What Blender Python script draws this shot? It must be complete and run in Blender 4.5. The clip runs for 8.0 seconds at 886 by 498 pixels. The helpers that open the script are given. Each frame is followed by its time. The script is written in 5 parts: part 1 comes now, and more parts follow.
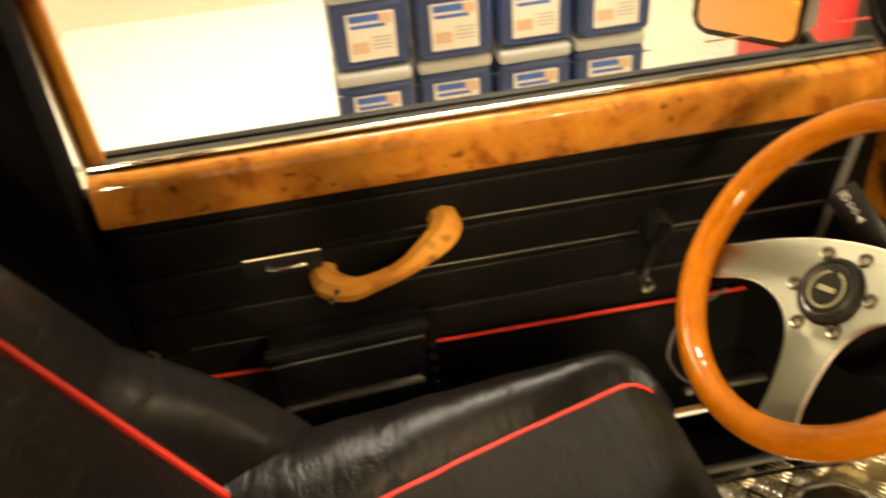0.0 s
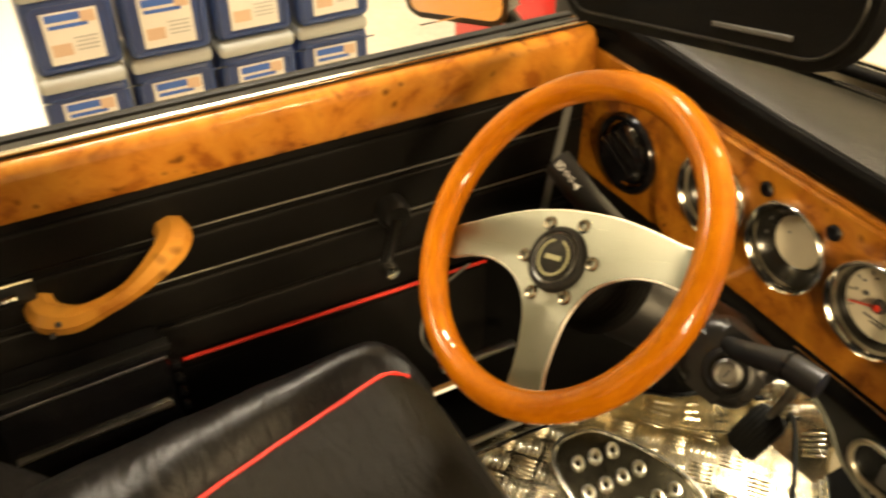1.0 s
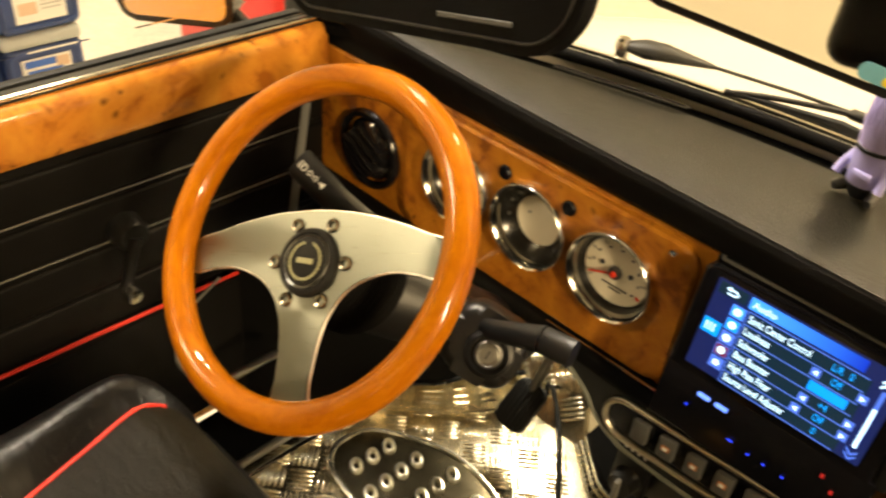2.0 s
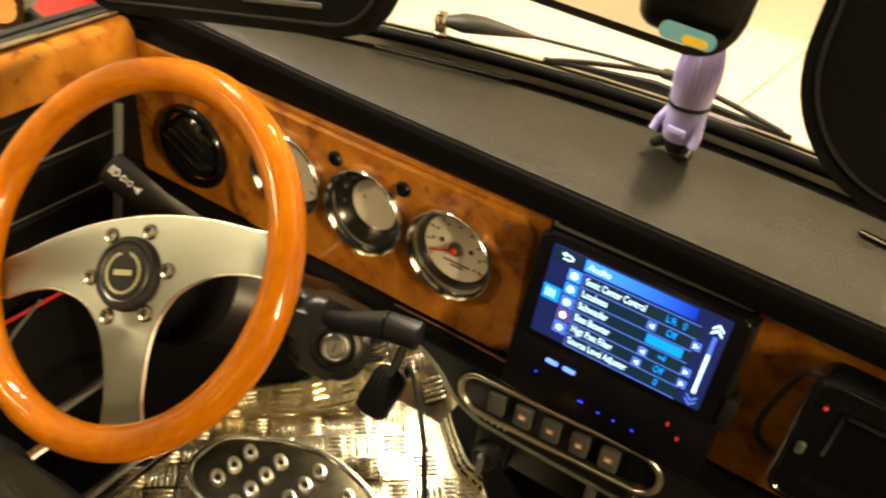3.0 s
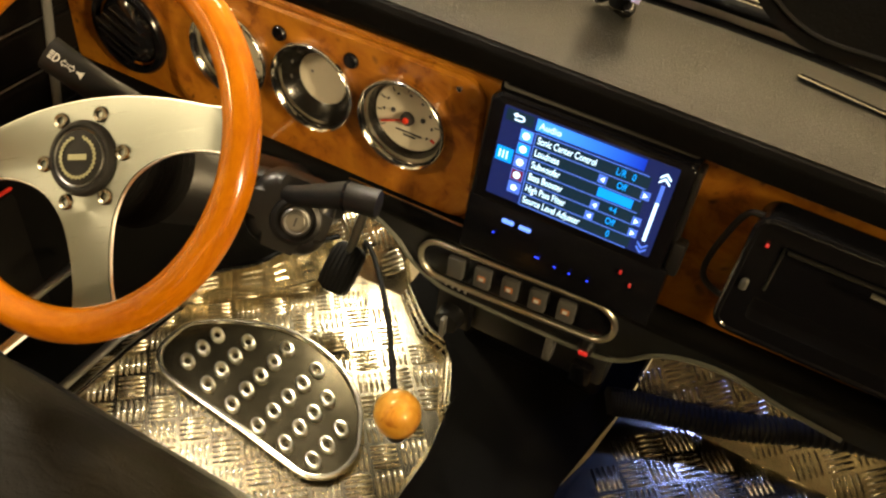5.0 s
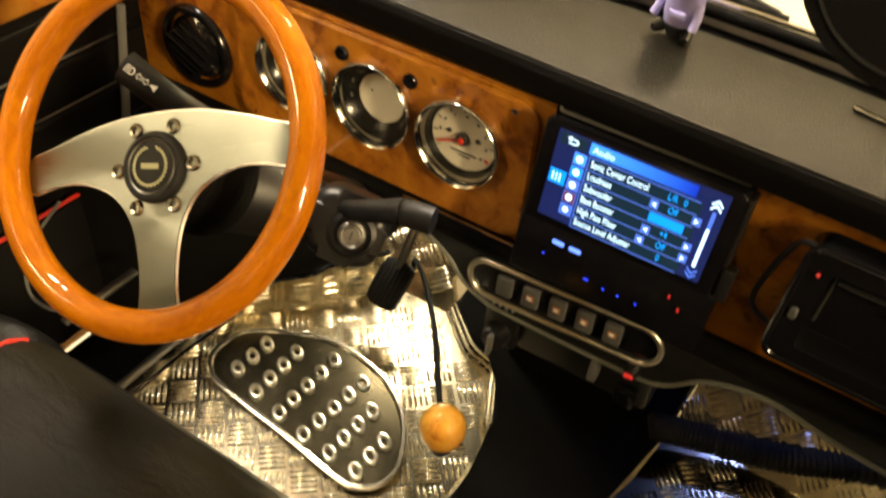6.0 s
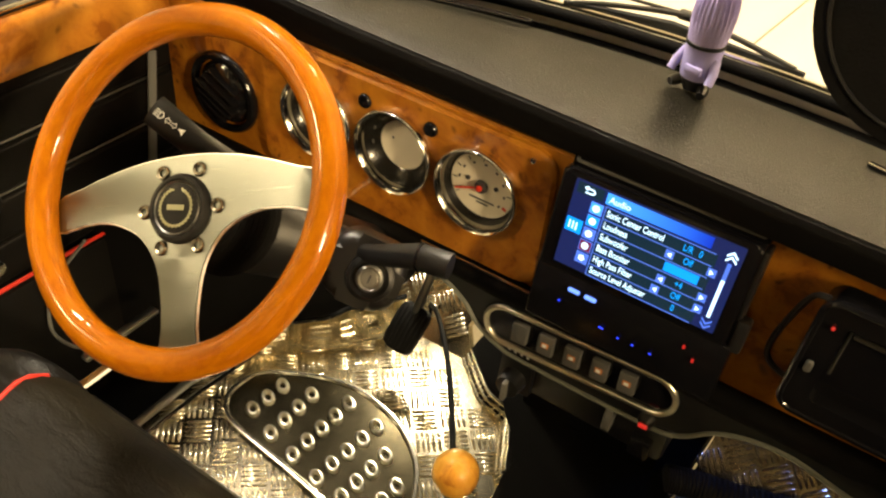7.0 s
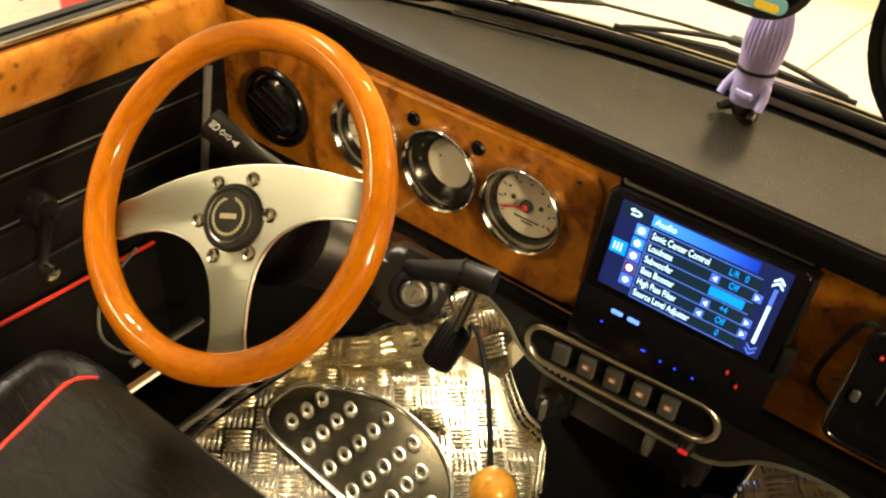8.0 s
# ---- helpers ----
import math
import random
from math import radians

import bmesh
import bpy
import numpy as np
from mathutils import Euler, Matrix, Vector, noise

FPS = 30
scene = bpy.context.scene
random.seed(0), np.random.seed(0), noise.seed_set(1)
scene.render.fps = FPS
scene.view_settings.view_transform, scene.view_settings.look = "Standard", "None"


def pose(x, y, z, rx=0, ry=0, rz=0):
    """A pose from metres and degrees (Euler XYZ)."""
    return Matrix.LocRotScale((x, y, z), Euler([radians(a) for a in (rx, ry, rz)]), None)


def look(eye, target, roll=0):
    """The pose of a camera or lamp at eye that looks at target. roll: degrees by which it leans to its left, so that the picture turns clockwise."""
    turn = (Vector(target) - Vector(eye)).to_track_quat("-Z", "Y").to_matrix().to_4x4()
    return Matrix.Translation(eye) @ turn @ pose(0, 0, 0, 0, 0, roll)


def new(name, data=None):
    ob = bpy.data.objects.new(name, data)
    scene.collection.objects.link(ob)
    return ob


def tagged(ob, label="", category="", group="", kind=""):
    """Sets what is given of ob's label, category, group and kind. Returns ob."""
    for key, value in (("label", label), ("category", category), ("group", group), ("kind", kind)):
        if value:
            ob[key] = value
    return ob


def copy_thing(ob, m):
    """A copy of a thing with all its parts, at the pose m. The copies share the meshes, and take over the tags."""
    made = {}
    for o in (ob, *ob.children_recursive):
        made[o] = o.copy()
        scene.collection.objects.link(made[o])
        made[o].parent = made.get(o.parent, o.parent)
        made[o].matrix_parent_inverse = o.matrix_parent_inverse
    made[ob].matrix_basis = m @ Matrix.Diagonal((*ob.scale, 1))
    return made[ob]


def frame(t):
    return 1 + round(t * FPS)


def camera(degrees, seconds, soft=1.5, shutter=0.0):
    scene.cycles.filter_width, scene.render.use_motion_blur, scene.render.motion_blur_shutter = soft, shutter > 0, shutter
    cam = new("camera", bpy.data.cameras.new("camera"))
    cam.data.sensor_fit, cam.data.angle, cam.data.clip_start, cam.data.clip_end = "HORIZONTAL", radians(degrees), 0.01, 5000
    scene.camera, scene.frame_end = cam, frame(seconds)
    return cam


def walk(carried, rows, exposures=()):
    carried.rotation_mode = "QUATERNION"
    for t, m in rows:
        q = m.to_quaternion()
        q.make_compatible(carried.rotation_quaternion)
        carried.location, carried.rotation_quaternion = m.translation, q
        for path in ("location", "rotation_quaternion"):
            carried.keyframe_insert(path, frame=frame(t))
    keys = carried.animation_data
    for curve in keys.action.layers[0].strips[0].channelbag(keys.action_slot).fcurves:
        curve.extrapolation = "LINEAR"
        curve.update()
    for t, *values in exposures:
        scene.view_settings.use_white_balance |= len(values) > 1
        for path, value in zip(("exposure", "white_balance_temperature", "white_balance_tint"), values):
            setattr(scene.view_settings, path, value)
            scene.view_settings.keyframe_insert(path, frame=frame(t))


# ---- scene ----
# camera and its way
cam = camera(54.7, 8.0, soft=2.2, shutter=0.5)
PATH = [
    (0, (0.1596, -0.6662, 0.9928), (-0.6408, -0.5471, 0.4053), -4.86),
    (0.5, (0.1470, -0.6549, 0.9887), (-0.5989, -0.3898, 0.3777), -2.69),
    (1, (0.1406, -0.6415, 0.9841), (-0.5562, -0.2612, 0.3760), 0.16),
    (1.5, (0.1332, -0.6290, 0.9760), (-0.4836, -0.1244, 0.3718), 3.80),
    (2.8, (0.1285, -0.6104, 0.9623), (-0.2939, 0.0798, 0.3747), 6.60),
    (3, (0.1355, -0.5992, 0.9607), (-0.2623, 0.1011, 0.3679), 6.89),
    (3.5, (0.1194, -0.5930, 0.9544), (-0.1809, 0.1623, 0.3718), 9.95),
    (4, (0.1224, -0.6019, 0.9554), (-0.1494, 0.1596, 0.3669), 9.01),
    (4.5, (0.1301, -0.6176, 0.9590), (-0.1507, 0.0818, 0.3018), 7.91),
    (4.7, (0.1345, -0.6200, 0.9580), (-0.1479, 0.0586, 0.2800), 7.52),
    (5.8, (0.1470, -0.6326, 0.9643), (-0.1858, 0.0032, 0.2679), 5.62),
    (6, (0.1401, -0.6386, 0.9672), (-0.2054, 0.0113, 0.2903), 6.20),
    (6.5, (0.1424, -0.6423, 0.9736), (-0.2286, 0.0245, 0.3272), 6.34),
    (7, (0.1442, -0.6452, 0.9740), (-0.2402, 0.0213, 0.3352), 6.09),
    (7.5, (0.1431, -0.6507, 0.9742), (-0.2654, 0.0119, 0.3463), 5.68),
    (8, (0.1448, -0.6565, 0.9729), (-0.2872, -0.0025, 0.3518), 5.70),
]
walk(cam, [(t, look(eye, target, roll)) for t, eye, target, roll in PATH], exposures=[(0, 0.0), (8, 0.0)])

# world and lamps: a showroom at night under warm ceiling lamps
world = bpy.data.worlds.new("world")
scene.world = world
world.use_nodes = True
world.node_tree.nodes["Background"].inputs[0].default_value = (1.0, 0.82, 0.55, 1)
world.node_tree.nodes["Background"].inputs[1].default_value = 0.02


def area_lamp(name, at, target, size, size_y, watts, colour):
    data = bpy.data.lights.new(name, "AREA")
    data.shape, data.size, data.size_y, data.energy, data.color = "RECTANGLE", size, size_y, watts, colour
    ob = new(name, data)
    ob.matrix_world = look(at, target)
    return ob


WARM = (1.0, 0.74, 0.41)
area_lamp("ceiling_lamp_front", (-0.3, 2.3, 3.36), (0.0, 0.2, 0.4), 0.35, 1.0, 155, WARM)
area_lamp("ceiling_lamp_far", (2.6, 1.8, 3.36), (0.0, 0.0, 0.5), 0.25, 1.1, 150, WARM)
area_lamp("ceiling_lamp_rear", (-2.9, -3.1, 3.36), (-0.2, -0.2, 0.5), 0.25, 1.1, 80, WARM)
area_lamp("ceiling_lamp_left", (-1.75, 0.1, 3.36), (-1.5, -0.3, 0.0), 0.3, 1.2, 195, (1.0, 0.87, 0.68))
# added fill without a fixture, brightens the door capping and dash face
area_lamp("fill_lamp_right", (5.2, -2.2, 2.75), (-0.4, -0.4, 0.5), 0.3, 1.2, 335, WARM)
area_lamp("footwell_lamp", (-0.41, 0.265, 0.285), (-0.36, 0.04, 0.0), 0.10, 0.05, 2.6, (1.0, 0.86, 0.62))
area_lamp("footwell_lamp_blue", (0.20, 0.33, 0.25), (0.19, 0.20, 0.0), 0.04, 0.02, 0.20, (0.25, 0.35, 1.0))

# materials
def material(name):
    m = bpy.data.materials.new(name)
    m.use_nodes = True
    t = m.node_tree
    return m, t, t.nodes["Principled BSDF"], t.nodes, t.links


def simple(name, colour, rough=0.5, metal=0.0, bump=0.0, scale=200.0, vary=0.15, coat=0.0, stain=6.0, shine=0.5):
    """A surface with fine grain, broad stains and slight relief."""
    m, t, p, nodes, links = material(name)
    tc = nodes.new("ShaderNodeTexCoord")
    fine, broad = nodes.new("ShaderNodeTexNoise"), nodes.new("ShaderNodeTexNoise")
    fine.inputs["Scale"].default_value, broad.inputs["Scale"].default_value = scale, stain
    fine.inputs["Detail"].default_value = 4
    links.new(tc.outputs["Object"], fine.inputs["Vector"])
    links.new(tc.outputs["Object"], broad.inputs["Vector"])
    mix = nodes.new("ShaderNodeMix")
    mix.data_type = "RGBA"
    mix.inputs[6].default_value = (*[c * (1 - vary) for c in colour], 1)
    mix.inputs[7].default_value = (*[min(1, c * (1 + vary)) for c in colour], 1)
    add = nodes.new("ShaderNodeMath")
    add.operation = "ADD"
    half = nodes.new("ShaderNodeMath")
    half.operation = "MULTIPLY"
    half.inputs[1].default_value = 0.5
    links.new(fine.outputs["Fac"], add.inputs[0])
    links.new(broad.outputs["Fac"], add.inputs[1])
    links.new(add.outputs[0], half.inputs[0])
    links.new(half.outputs[0], mix.inputs[0])
    links.new(mix.outputs[2], p.inputs["Base Color"])
    ramp = nodes.new("ShaderNodeMapRange")
    ramp.inputs[3].default_value, ramp.inputs[4].default_value = rough * 0.8, min(1, rough * 1.2)
    links.new(broad.outputs["Fac"], ramp.inputs[0])
    links.new(ramp.outputs[0], p.inputs["Roughness"])
    p.inputs["Metallic"].default_value = metal
    p.inputs["Specular IOR Level"].default_value = shine
    p.inputs["Coat Weight"].default_value = coat
    p.inputs["Coat Roughness"].default_value = 0.06
    if bump:
        b = nodes.new("ShaderNodeBump")
        b.inputs["Strength"].default_value, b.inputs["Distance"].default_value = bump, 0.001
        links.new(fine.outputs["Fac"], b.inputs["Height"])
        links.new(b.outputs[0], p.inputs["Normal"])
    return m


def burr(name, dark, mid, light, size=1.0):
    """Lacquered burr walnut: clouded amber with small dark eyes."""
    m, t, p, nodes, links = material(name)
    tc = nodes.new("ShaderNodeTexCoord")
    warp = nodes.new("ShaderNodeTexNoise")
    warp.inputs["Scale"].default_value, warp.inputs["Detail"].default_value = 9 * size, 3
    links.new(tc.outputs["Object"], warp.inputs["Vector"])
    blend = nodes.new("ShaderNodeMix")
    blend.data_type = "RGBA"
    blend.inputs[0].default_value = 0.08
    links.new(tc.outputs["Object"], blend.inputs[6])
    links.new(warp.outputs["Color"], blend.inputs[7])
    cloud = nodes.new("ShaderNodeTexNoise")
    cloud.inputs["Scale"].default_value, cloud.inputs["Detail"].default_value = 22 * size, 8
    cloud.inputs["Roughness"].default_value = 0.62
    links.new(blend.outputs[2], cloud.inputs["Vector"])
    ramp = nodes.new("ShaderNodeValToRGB")
    e = ramp.color_ramp.elements
    e[0].position, e[0].color = 0.36, (*dark, 1)
    e[1].position, e[1].color = 0.64, (*light, 1)
    c = e.new(0.47)
    c.color = (*mid, 1)
    links.new(cloud.outputs["Fac"], ramp.inputs[0])
    eyes = nodes.new("ShaderNodeTexVoronoi")
    eyes.inputs["Scale"].default_value = 52 * size
    links.new(blend.outputs[2], eyes.inputs["Vector"])
    dots = nodes.new("ShaderNodeMapRange")
    dots.inputs[1].default_value, dots.inputs[2].default_value = 0.08, 0.30
    dots.inputs[3].default_value, dots.inputs[4].default_value = 1.0, 0.0
    links.new(eyes.outputs["Distance"], dots.inputs[0])
    sparse = nodes.new("ShaderNodeTexNoise")
    sparse.inputs["Scale"].default_value = 13 * size
    links.new(tc.outputs["Object"], sparse.inputs["Vector"])
    cut = nodes.new("ShaderNodeMapRange")
    cut.inputs[1].default_value, cut.inputs[2].default_value = 0.50, 0.60
    links.new(sparse.outputs["Fac"], cut.inputs[0])
    mul = nodes.new("ShaderNodeMath")
    mul.operation = "MULTIPLY"
    links.new(dots.outputs[0], mul.inputs[0])
    links.new(cut.outputs[0], mul.inputs[1])
    mul2 = nodes.new("ShaderNodeMath")
    mul2.operation = "MULTIPLY"
    mul2.inputs[1].default_value = 0.85
    links.new(mul.outputs[0], mul2.inputs[0])
    mix = nodes.new("ShaderNodeMix")
    mix.data_type = "RGBA"
    mix.inputs[7].default_value = (*[c * 0.35 for c in dark], 1)
    links.new(mul2.outputs[0], mix.inputs[0])
    links.new(ramp.outputs[0], mix.inputs[6])
    links.new(mix.outputs[2], p.inputs["Base Color"])
    p.inputs["Roughness"].default_value = 0.5
    p.inputs["Specular IOR Level"].default_value = 0.2
    p.inputs["Coat Weight"].default_value = 1.0
    p.inputs["Coat Roughness"].default_value = 0.03
    return m


def grain_wood(name, dark, light):
    """Lacquered straight-grained wood."""
    m, t, p, nodes, links = material(name)
    tc = nodes.new("ShaderNodeTexCoord")
    mp = nodes.new("ShaderNodeMapping")
    mp.inputs["Scale"].default_value = (1, 1, 6)
    links.new(tc.outputs["Object"], mp.inputs[0])
    n = nodes.new("ShaderNodeTexNoise")
    n.inputs["Scale"].default_value, n.inputs["Detail"].default_value, n.inputs["Roughness"].default_value = 26, 9, 0.7
    n.inputs["Distortion"].default_value = 0.6
    links.new(mp.outputs[0], n.inputs["Vector"])
    ramp = nodes.new("ShaderNodeValToRGB")
    ramp.color_ramp.elements[0].position, ramp.color_ramp.elements[0].color = 0.36, (*dark, 1)
    ramp.color_ramp.elements[1].position, ramp.color_ramp.elements[1].color = 0.7, (*light, 1)
    links.new(n.outputs["Fac"], ramp.inputs[0])
    links.new(ramp.outputs[0], p.inputs["Base Color"])
    p.inputs["Roughness"].default_value = 0.5
    p.inputs["Specular IOR Level"].default_value = 0.05
    p.inputs["Coat Weight"].default_value = 0.9
    p.inputs["Coat Roughness"].default_value = 0.03
    return m


def glowing(name, colour, strength):
    m, t, p, nodes, links = material(name)
    p.inputs["Base Color"].default_value = (0.01, 0.01, 0.012, 1)
    p.inputs["Emission Color"].default_value = (*colour, 1)
    p.inputs["Emission Strength"].default_value = strength
    p.inputs["Roughness"].default_value = 0.25
    return m


def clear(name, tint=(1, 1, 1), rough=0.0):
    m, t, p, nodes, links = material(name)
    p.inputs["Base Color"].default_value = (*tint, 1)
    p.inputs["Transmission Weight"].default_value = 1.0
    p.inputs["Roughness"].default_value = rough
    p.inputs["IOR"].default_value = 1.02
    return m


def brushed(name, colour, rough):
    m, t, p, nodes, links = material(name)
    tc = nodes.new("ShaderNodeTexCoord")
    mp = nodes.new("ShaderNodeMapping")
    mp.inputs["Scale"].default_value = (6, 400, 40)
    links.new(tc.outputs["Object"], mp.inputs[0])
    n = nodes.new("ShaderNodeTexNoise")
    n.inputs["Scale"].default_value, n.inputs["Detail"].default_value = 5, 4
    links.new(mp.outputs[0], n.inputs["Vector"])
    r = nodes.new("ShaderNodeMapRange")
    r.inputs[3].default_value, r.inputs[4].default_value = rough * 0.75, rough * 1.3
    links.new(n.outputs["Fac"], r.inputs[0])
    links.new(r.outputs[0], p.inputs["Roughness"])
    b = nodes.new("ShaderNodeBump")
    b.inputs["Strength"].default_value, b.inputs["Distance"].default_value = 0.15, 0.0004
    links.new(n.outputs["Fac"], b.inputs["Height"])
    links.new(b.outputs[0], p.inputs["Normal"])
    p.inputs["Base Color"].default_value = (*colour, 1)
    p.inputs["Metallic"].default_value = 1.0
    round_ = nodes.new("ShaderNodeTangent")
    round_.direction_type, round_.axis = "RADIAL", "Z"
    links.new(round_.outputs[0], p.inputs["Tangent"])
    p.inputs["Anisotropic"].default_value = 0.55
    return m


BURR = burr("burr_walnut", (0.20, 0.058, 0.005), (0.40, 0.140, 0.009), (0.52, 0.208, 0.014), 1.25)
BURR_DOOR = burr("burr_walnut_door", (0.32, 0.095, 0.008), (0.54, 0.20, 0.018), (0.64, 0.27, 0.030), 1.15)
WHEEL_WOOD = grain_wood("steering_wood", (0.43, 0.120, 0.001), (0.62, 0.205, 0.002))
KNOB_WOOD = burr("knob_wood", (0.40, 0.14, 0.012), (0.66, 0.30, 0.03), (0.74, 0.40, 0.06), 1.8)
HANDLE_WOOD = burr("handle_wood", (0.42, 0.15, 0.015), (0.62, 0.27, 0.035), (0.68, 0.32, 0.05), 0.6)
LEATHER = simple("black_leather", (0.006, 0.0055, 0.005), 0.31, bump=0.5, scale=420, vary=0.25, shine=0.26)


def creased(m, scale, strength):
    """Adds soft creases to a hide."""
    t = m.node_tree
    tc, n = t.nodes.new("ShaderNodeTexCoord"), t.nodes.new("ShaderNodeTexNoise")
    mp = t.nodes.new("ShaderNodeMapping")
    mp.inputs["Rotation"].default_value = (0.3, 0.2, 0.7)
    mp.inputs["Scale"].default_value = (1.0, 2.6, 1.0)
    n.inputs["Scale"].default_value, n.inputs["Detail"].default_value, n.inputs["Distortion"].default_value = scale, 5, 1.2
    b = t.nodes.new("ShaderNodeBump")
    b.inputs["Strength"].default_value, b.inputs["Distance"].default_value = strength, 0.006
    t.links.new(tc.outputs["Object"], mp.inputs[0])
    t.links.new(mp.outputs[0], n.inputs["Vector"])
    t.links.new(n.outputs["Fac"], b.inputs["Height"])
    old = t.nodes["Principled BSDF"].inputs["Normal"].links
    if old:
        t.links.new(old[0].from_node.outputs[0], b.inputs["Normal"])
    t.links.new(b.outputs[0], t.nodes["Principled BSDF"].inputs["Normal"])


creased(LEATHER, 24, 0.45)
LEATHER_GREY = simple("grey_leather", (0.0085, 0.0068, 0.0034), 0.55, bump=0.6, scale=420, vary=0.2, shine=0.10)
VINYL = simple("dash_vinyl", (0.0080, 0.0072, 0.0036), 0.42, bump=0.9, scale=560, vary=0.45, stain=22, shine=0.27)
creased(LEATHER_GREY, 20, 0.4)
creased(VINYL, 34, 0.10)
VINYL_BLACK = simple("black_vinyl", (0.004, 0.0038, 0.0035), 0.65, bump=0.4, scale=500, vary=0.2, shine=0.06)
CARD = simple("door_card_vinyl", (0.006, 0.0055, 0.005), 0.46, bump=0.35, scale=380, vary=0.25, shine=0.11)
PLASTIC = simple("black_plastic", (0.009, 0.009, 0.009), 0.32, bump=0.12, scale=900, vary=0.2)
GLOSS = simple("gloss_black", (0.006, 0.006, 0.007), 0.12, bump=0.0, vary=0.2)
RUBBER = simple("black_rubber", (0.012, 0.012, 0.011), 0.6, bump=0.3, scale=600, shine=0.35)
CARPET = simple("black_carpet", (0.004, 0.0038, 0.0035), 0.95, bump=1.0, scale=900, vary=0.4, shine=0.05)
CHROME = simple("chrome", (0.80, 0.80, 0.78), 0.10, 1.0, vary=0.05)
DARK_CHROME = simple("dark_chrome", (0.30, 0.29, 0.26), 0.14, 1.0, vary=0.1)
CONE = simple("gauge_cone_grey", (0.010, 0.0095, 0.008), 0.20, vary=0.15)
STEEL = simple("dull_steel", (0.45, 0.45, 0.43), 0.32, 1.0, bump=0.1, scale=300)
SATIN = simple("satin_steel", (0.90, 0.90, 0.88), 0.30, 1.0, bump=0.2, scale=120, vary=0.1)
ALLOY = brushed("brushed_alloy", (0.225, 0.245, 0.225), 0.30)
# same steel as the plate, lightened so raised edges seem to catch light
BAR_STEEL = simple("lightened_tread_steel", (0.94, 0.88, 0.70), 0.24, 1.0, vary=0.06)
CHEQUER = simple("chequer_plate_steel", (0.76, 0.68, 0.49), 0.24, 1.0, bump=0.3, scale=60, vary=0.10, stain=14)
creased(CHEQUER, 14, 0.045)
HEEL = simple("polished_heel_plate", (0.17, 0.145, 0.09), 0.25, 1.0, bump=0.1, scale=90, vary=0.35, stain=25)
RED = simple("red_piping", (0.55, 0.025, 0.012), 0.45, bump=0.2, scale=700)
CREAM = simple("cream_dial", (0.88, 0.83, 0.66), 0.5, vary=0.05, scale=120)
INK = simple("dial_ink", (0.05, 0.05, 0.05), 0.6)
NEEDLE = simple("red_needle", (0.75, 0.05, 0.02), 0.4)
GREY = simple("grey_switch", (0.16, 0.16, 0.15), 0.45, bump=0.1, scale=500)
PAINT = simple("orange_paint", (0.62, 0.24, 0.02), 0.25, coat=1.0, vary=0.06)
RED_PAINT = simple("red_paint", (0.62, 0.02, 0.02), 0.3, coat=1.0, vary=0.08)
BLUE = simple("blue_canister_plastic", (0.03, 0.06, 0.20), 0.4, bump=0.15, scale=200, vary=0.2)
CAP_GREY = simple("pale_grey_plastic", (0.42, 0.46, 0.48), 0.5, vary=0.1)
PAPER = simple("white_label_paper", (0.75, 0.76, 0.76), 0.6, vary=0.08, scale=40)
PRINT_BLUE = simple("blue_print", (0.05, 0.14, 0.55), 0.6, vary=0.1)
PRINT_TAN = simple("tan_print", (0.62, 0.47, 0.36), 0.6, vary=0.15, scale=60)
WHITE_PATCH = simple("white_patch", (0.86, 0.85, 0.82), 0.4, vary=0.03)
WALL_PAINT = simple("cream_wall_paint", (0.70, 0.66, 0.55), 0.8, bump=0.1, scale=60, vary=0.06)
LILAC = simple("lilac_plastic", (0.43, 0.40, 0.78), 0.5, bump=0.2, scale=300, vary=0.12)
WHITE_INK = simple("white_symbol_ink", (0.75, 0.75, 0.70), 0.6)
HEADLINER = simple("dark_headliner", (0.03, 0.028, 0.025), 0.9, bump=0.3, scale=300)
GREEN_GREY = simple("grey_green_edge_strip", (0.16, 0.17, 0.14), 0.45)
SKY_BLUE = simple("sky_blue_sticker", (0.16, 0.42, 0.55), 0.4)
YELLOW = simple("yellow_sticker", (0.75, 0.58, 0.04), 0.4)
BRASS_INK = simple("pale_gold_ink", (0.42, 0.42, 0.24), 0.4)
MIRROR = simple("mirror_glass", (0.85, 0.86, 0.86), 0.02, 1.0, vary=0.01)
PANE = clear("window_glass")
SCREEN_DARK = glowing("screen_background", (0.008, 0.020, 0.13), 0.85)
SCREEN_PANEL = glowing("screen_list_panel", (0.004, 0.028, 0.05), 0.9)
SCREEN_BAR = glowing("screen_title_bar", (0.0, 0.08, 1.0), 2.0)


def fade_along_x(m, x0, x1, left, right):
    """Lets a lit surface fade from one colour to another along its x."""
    t = m.node_tree
    tc, xyz = t.nodes.new("ShaderNodeTexCoord"), t.nodes.new("ShaderNodeSeparateXYZ")
    rng, mix = t.nodes.new("ShaderNodeMapRange"), t.nodes.new("ShaderNodeMix")
    mix.data_type = "RGBA"
    rng.inputs[1].default_value, rng.inputs[2].default_value = x0, x1
    mix.inputs[6].default_value, mix.inputs[7].default_value = (*left, 1), (*right, 1)
    t.links.new(tc.outputs["Object"], xyz.inputs[0])
    t.links.new(xyz.outputs[0], rng.inputs[0])
    t.links.new(rng.outputs[0], mix.inputs[0])
    t.links.new(mix.outputs[2], t.nodes["Principled BSDF"].inputs["Emission Color"])


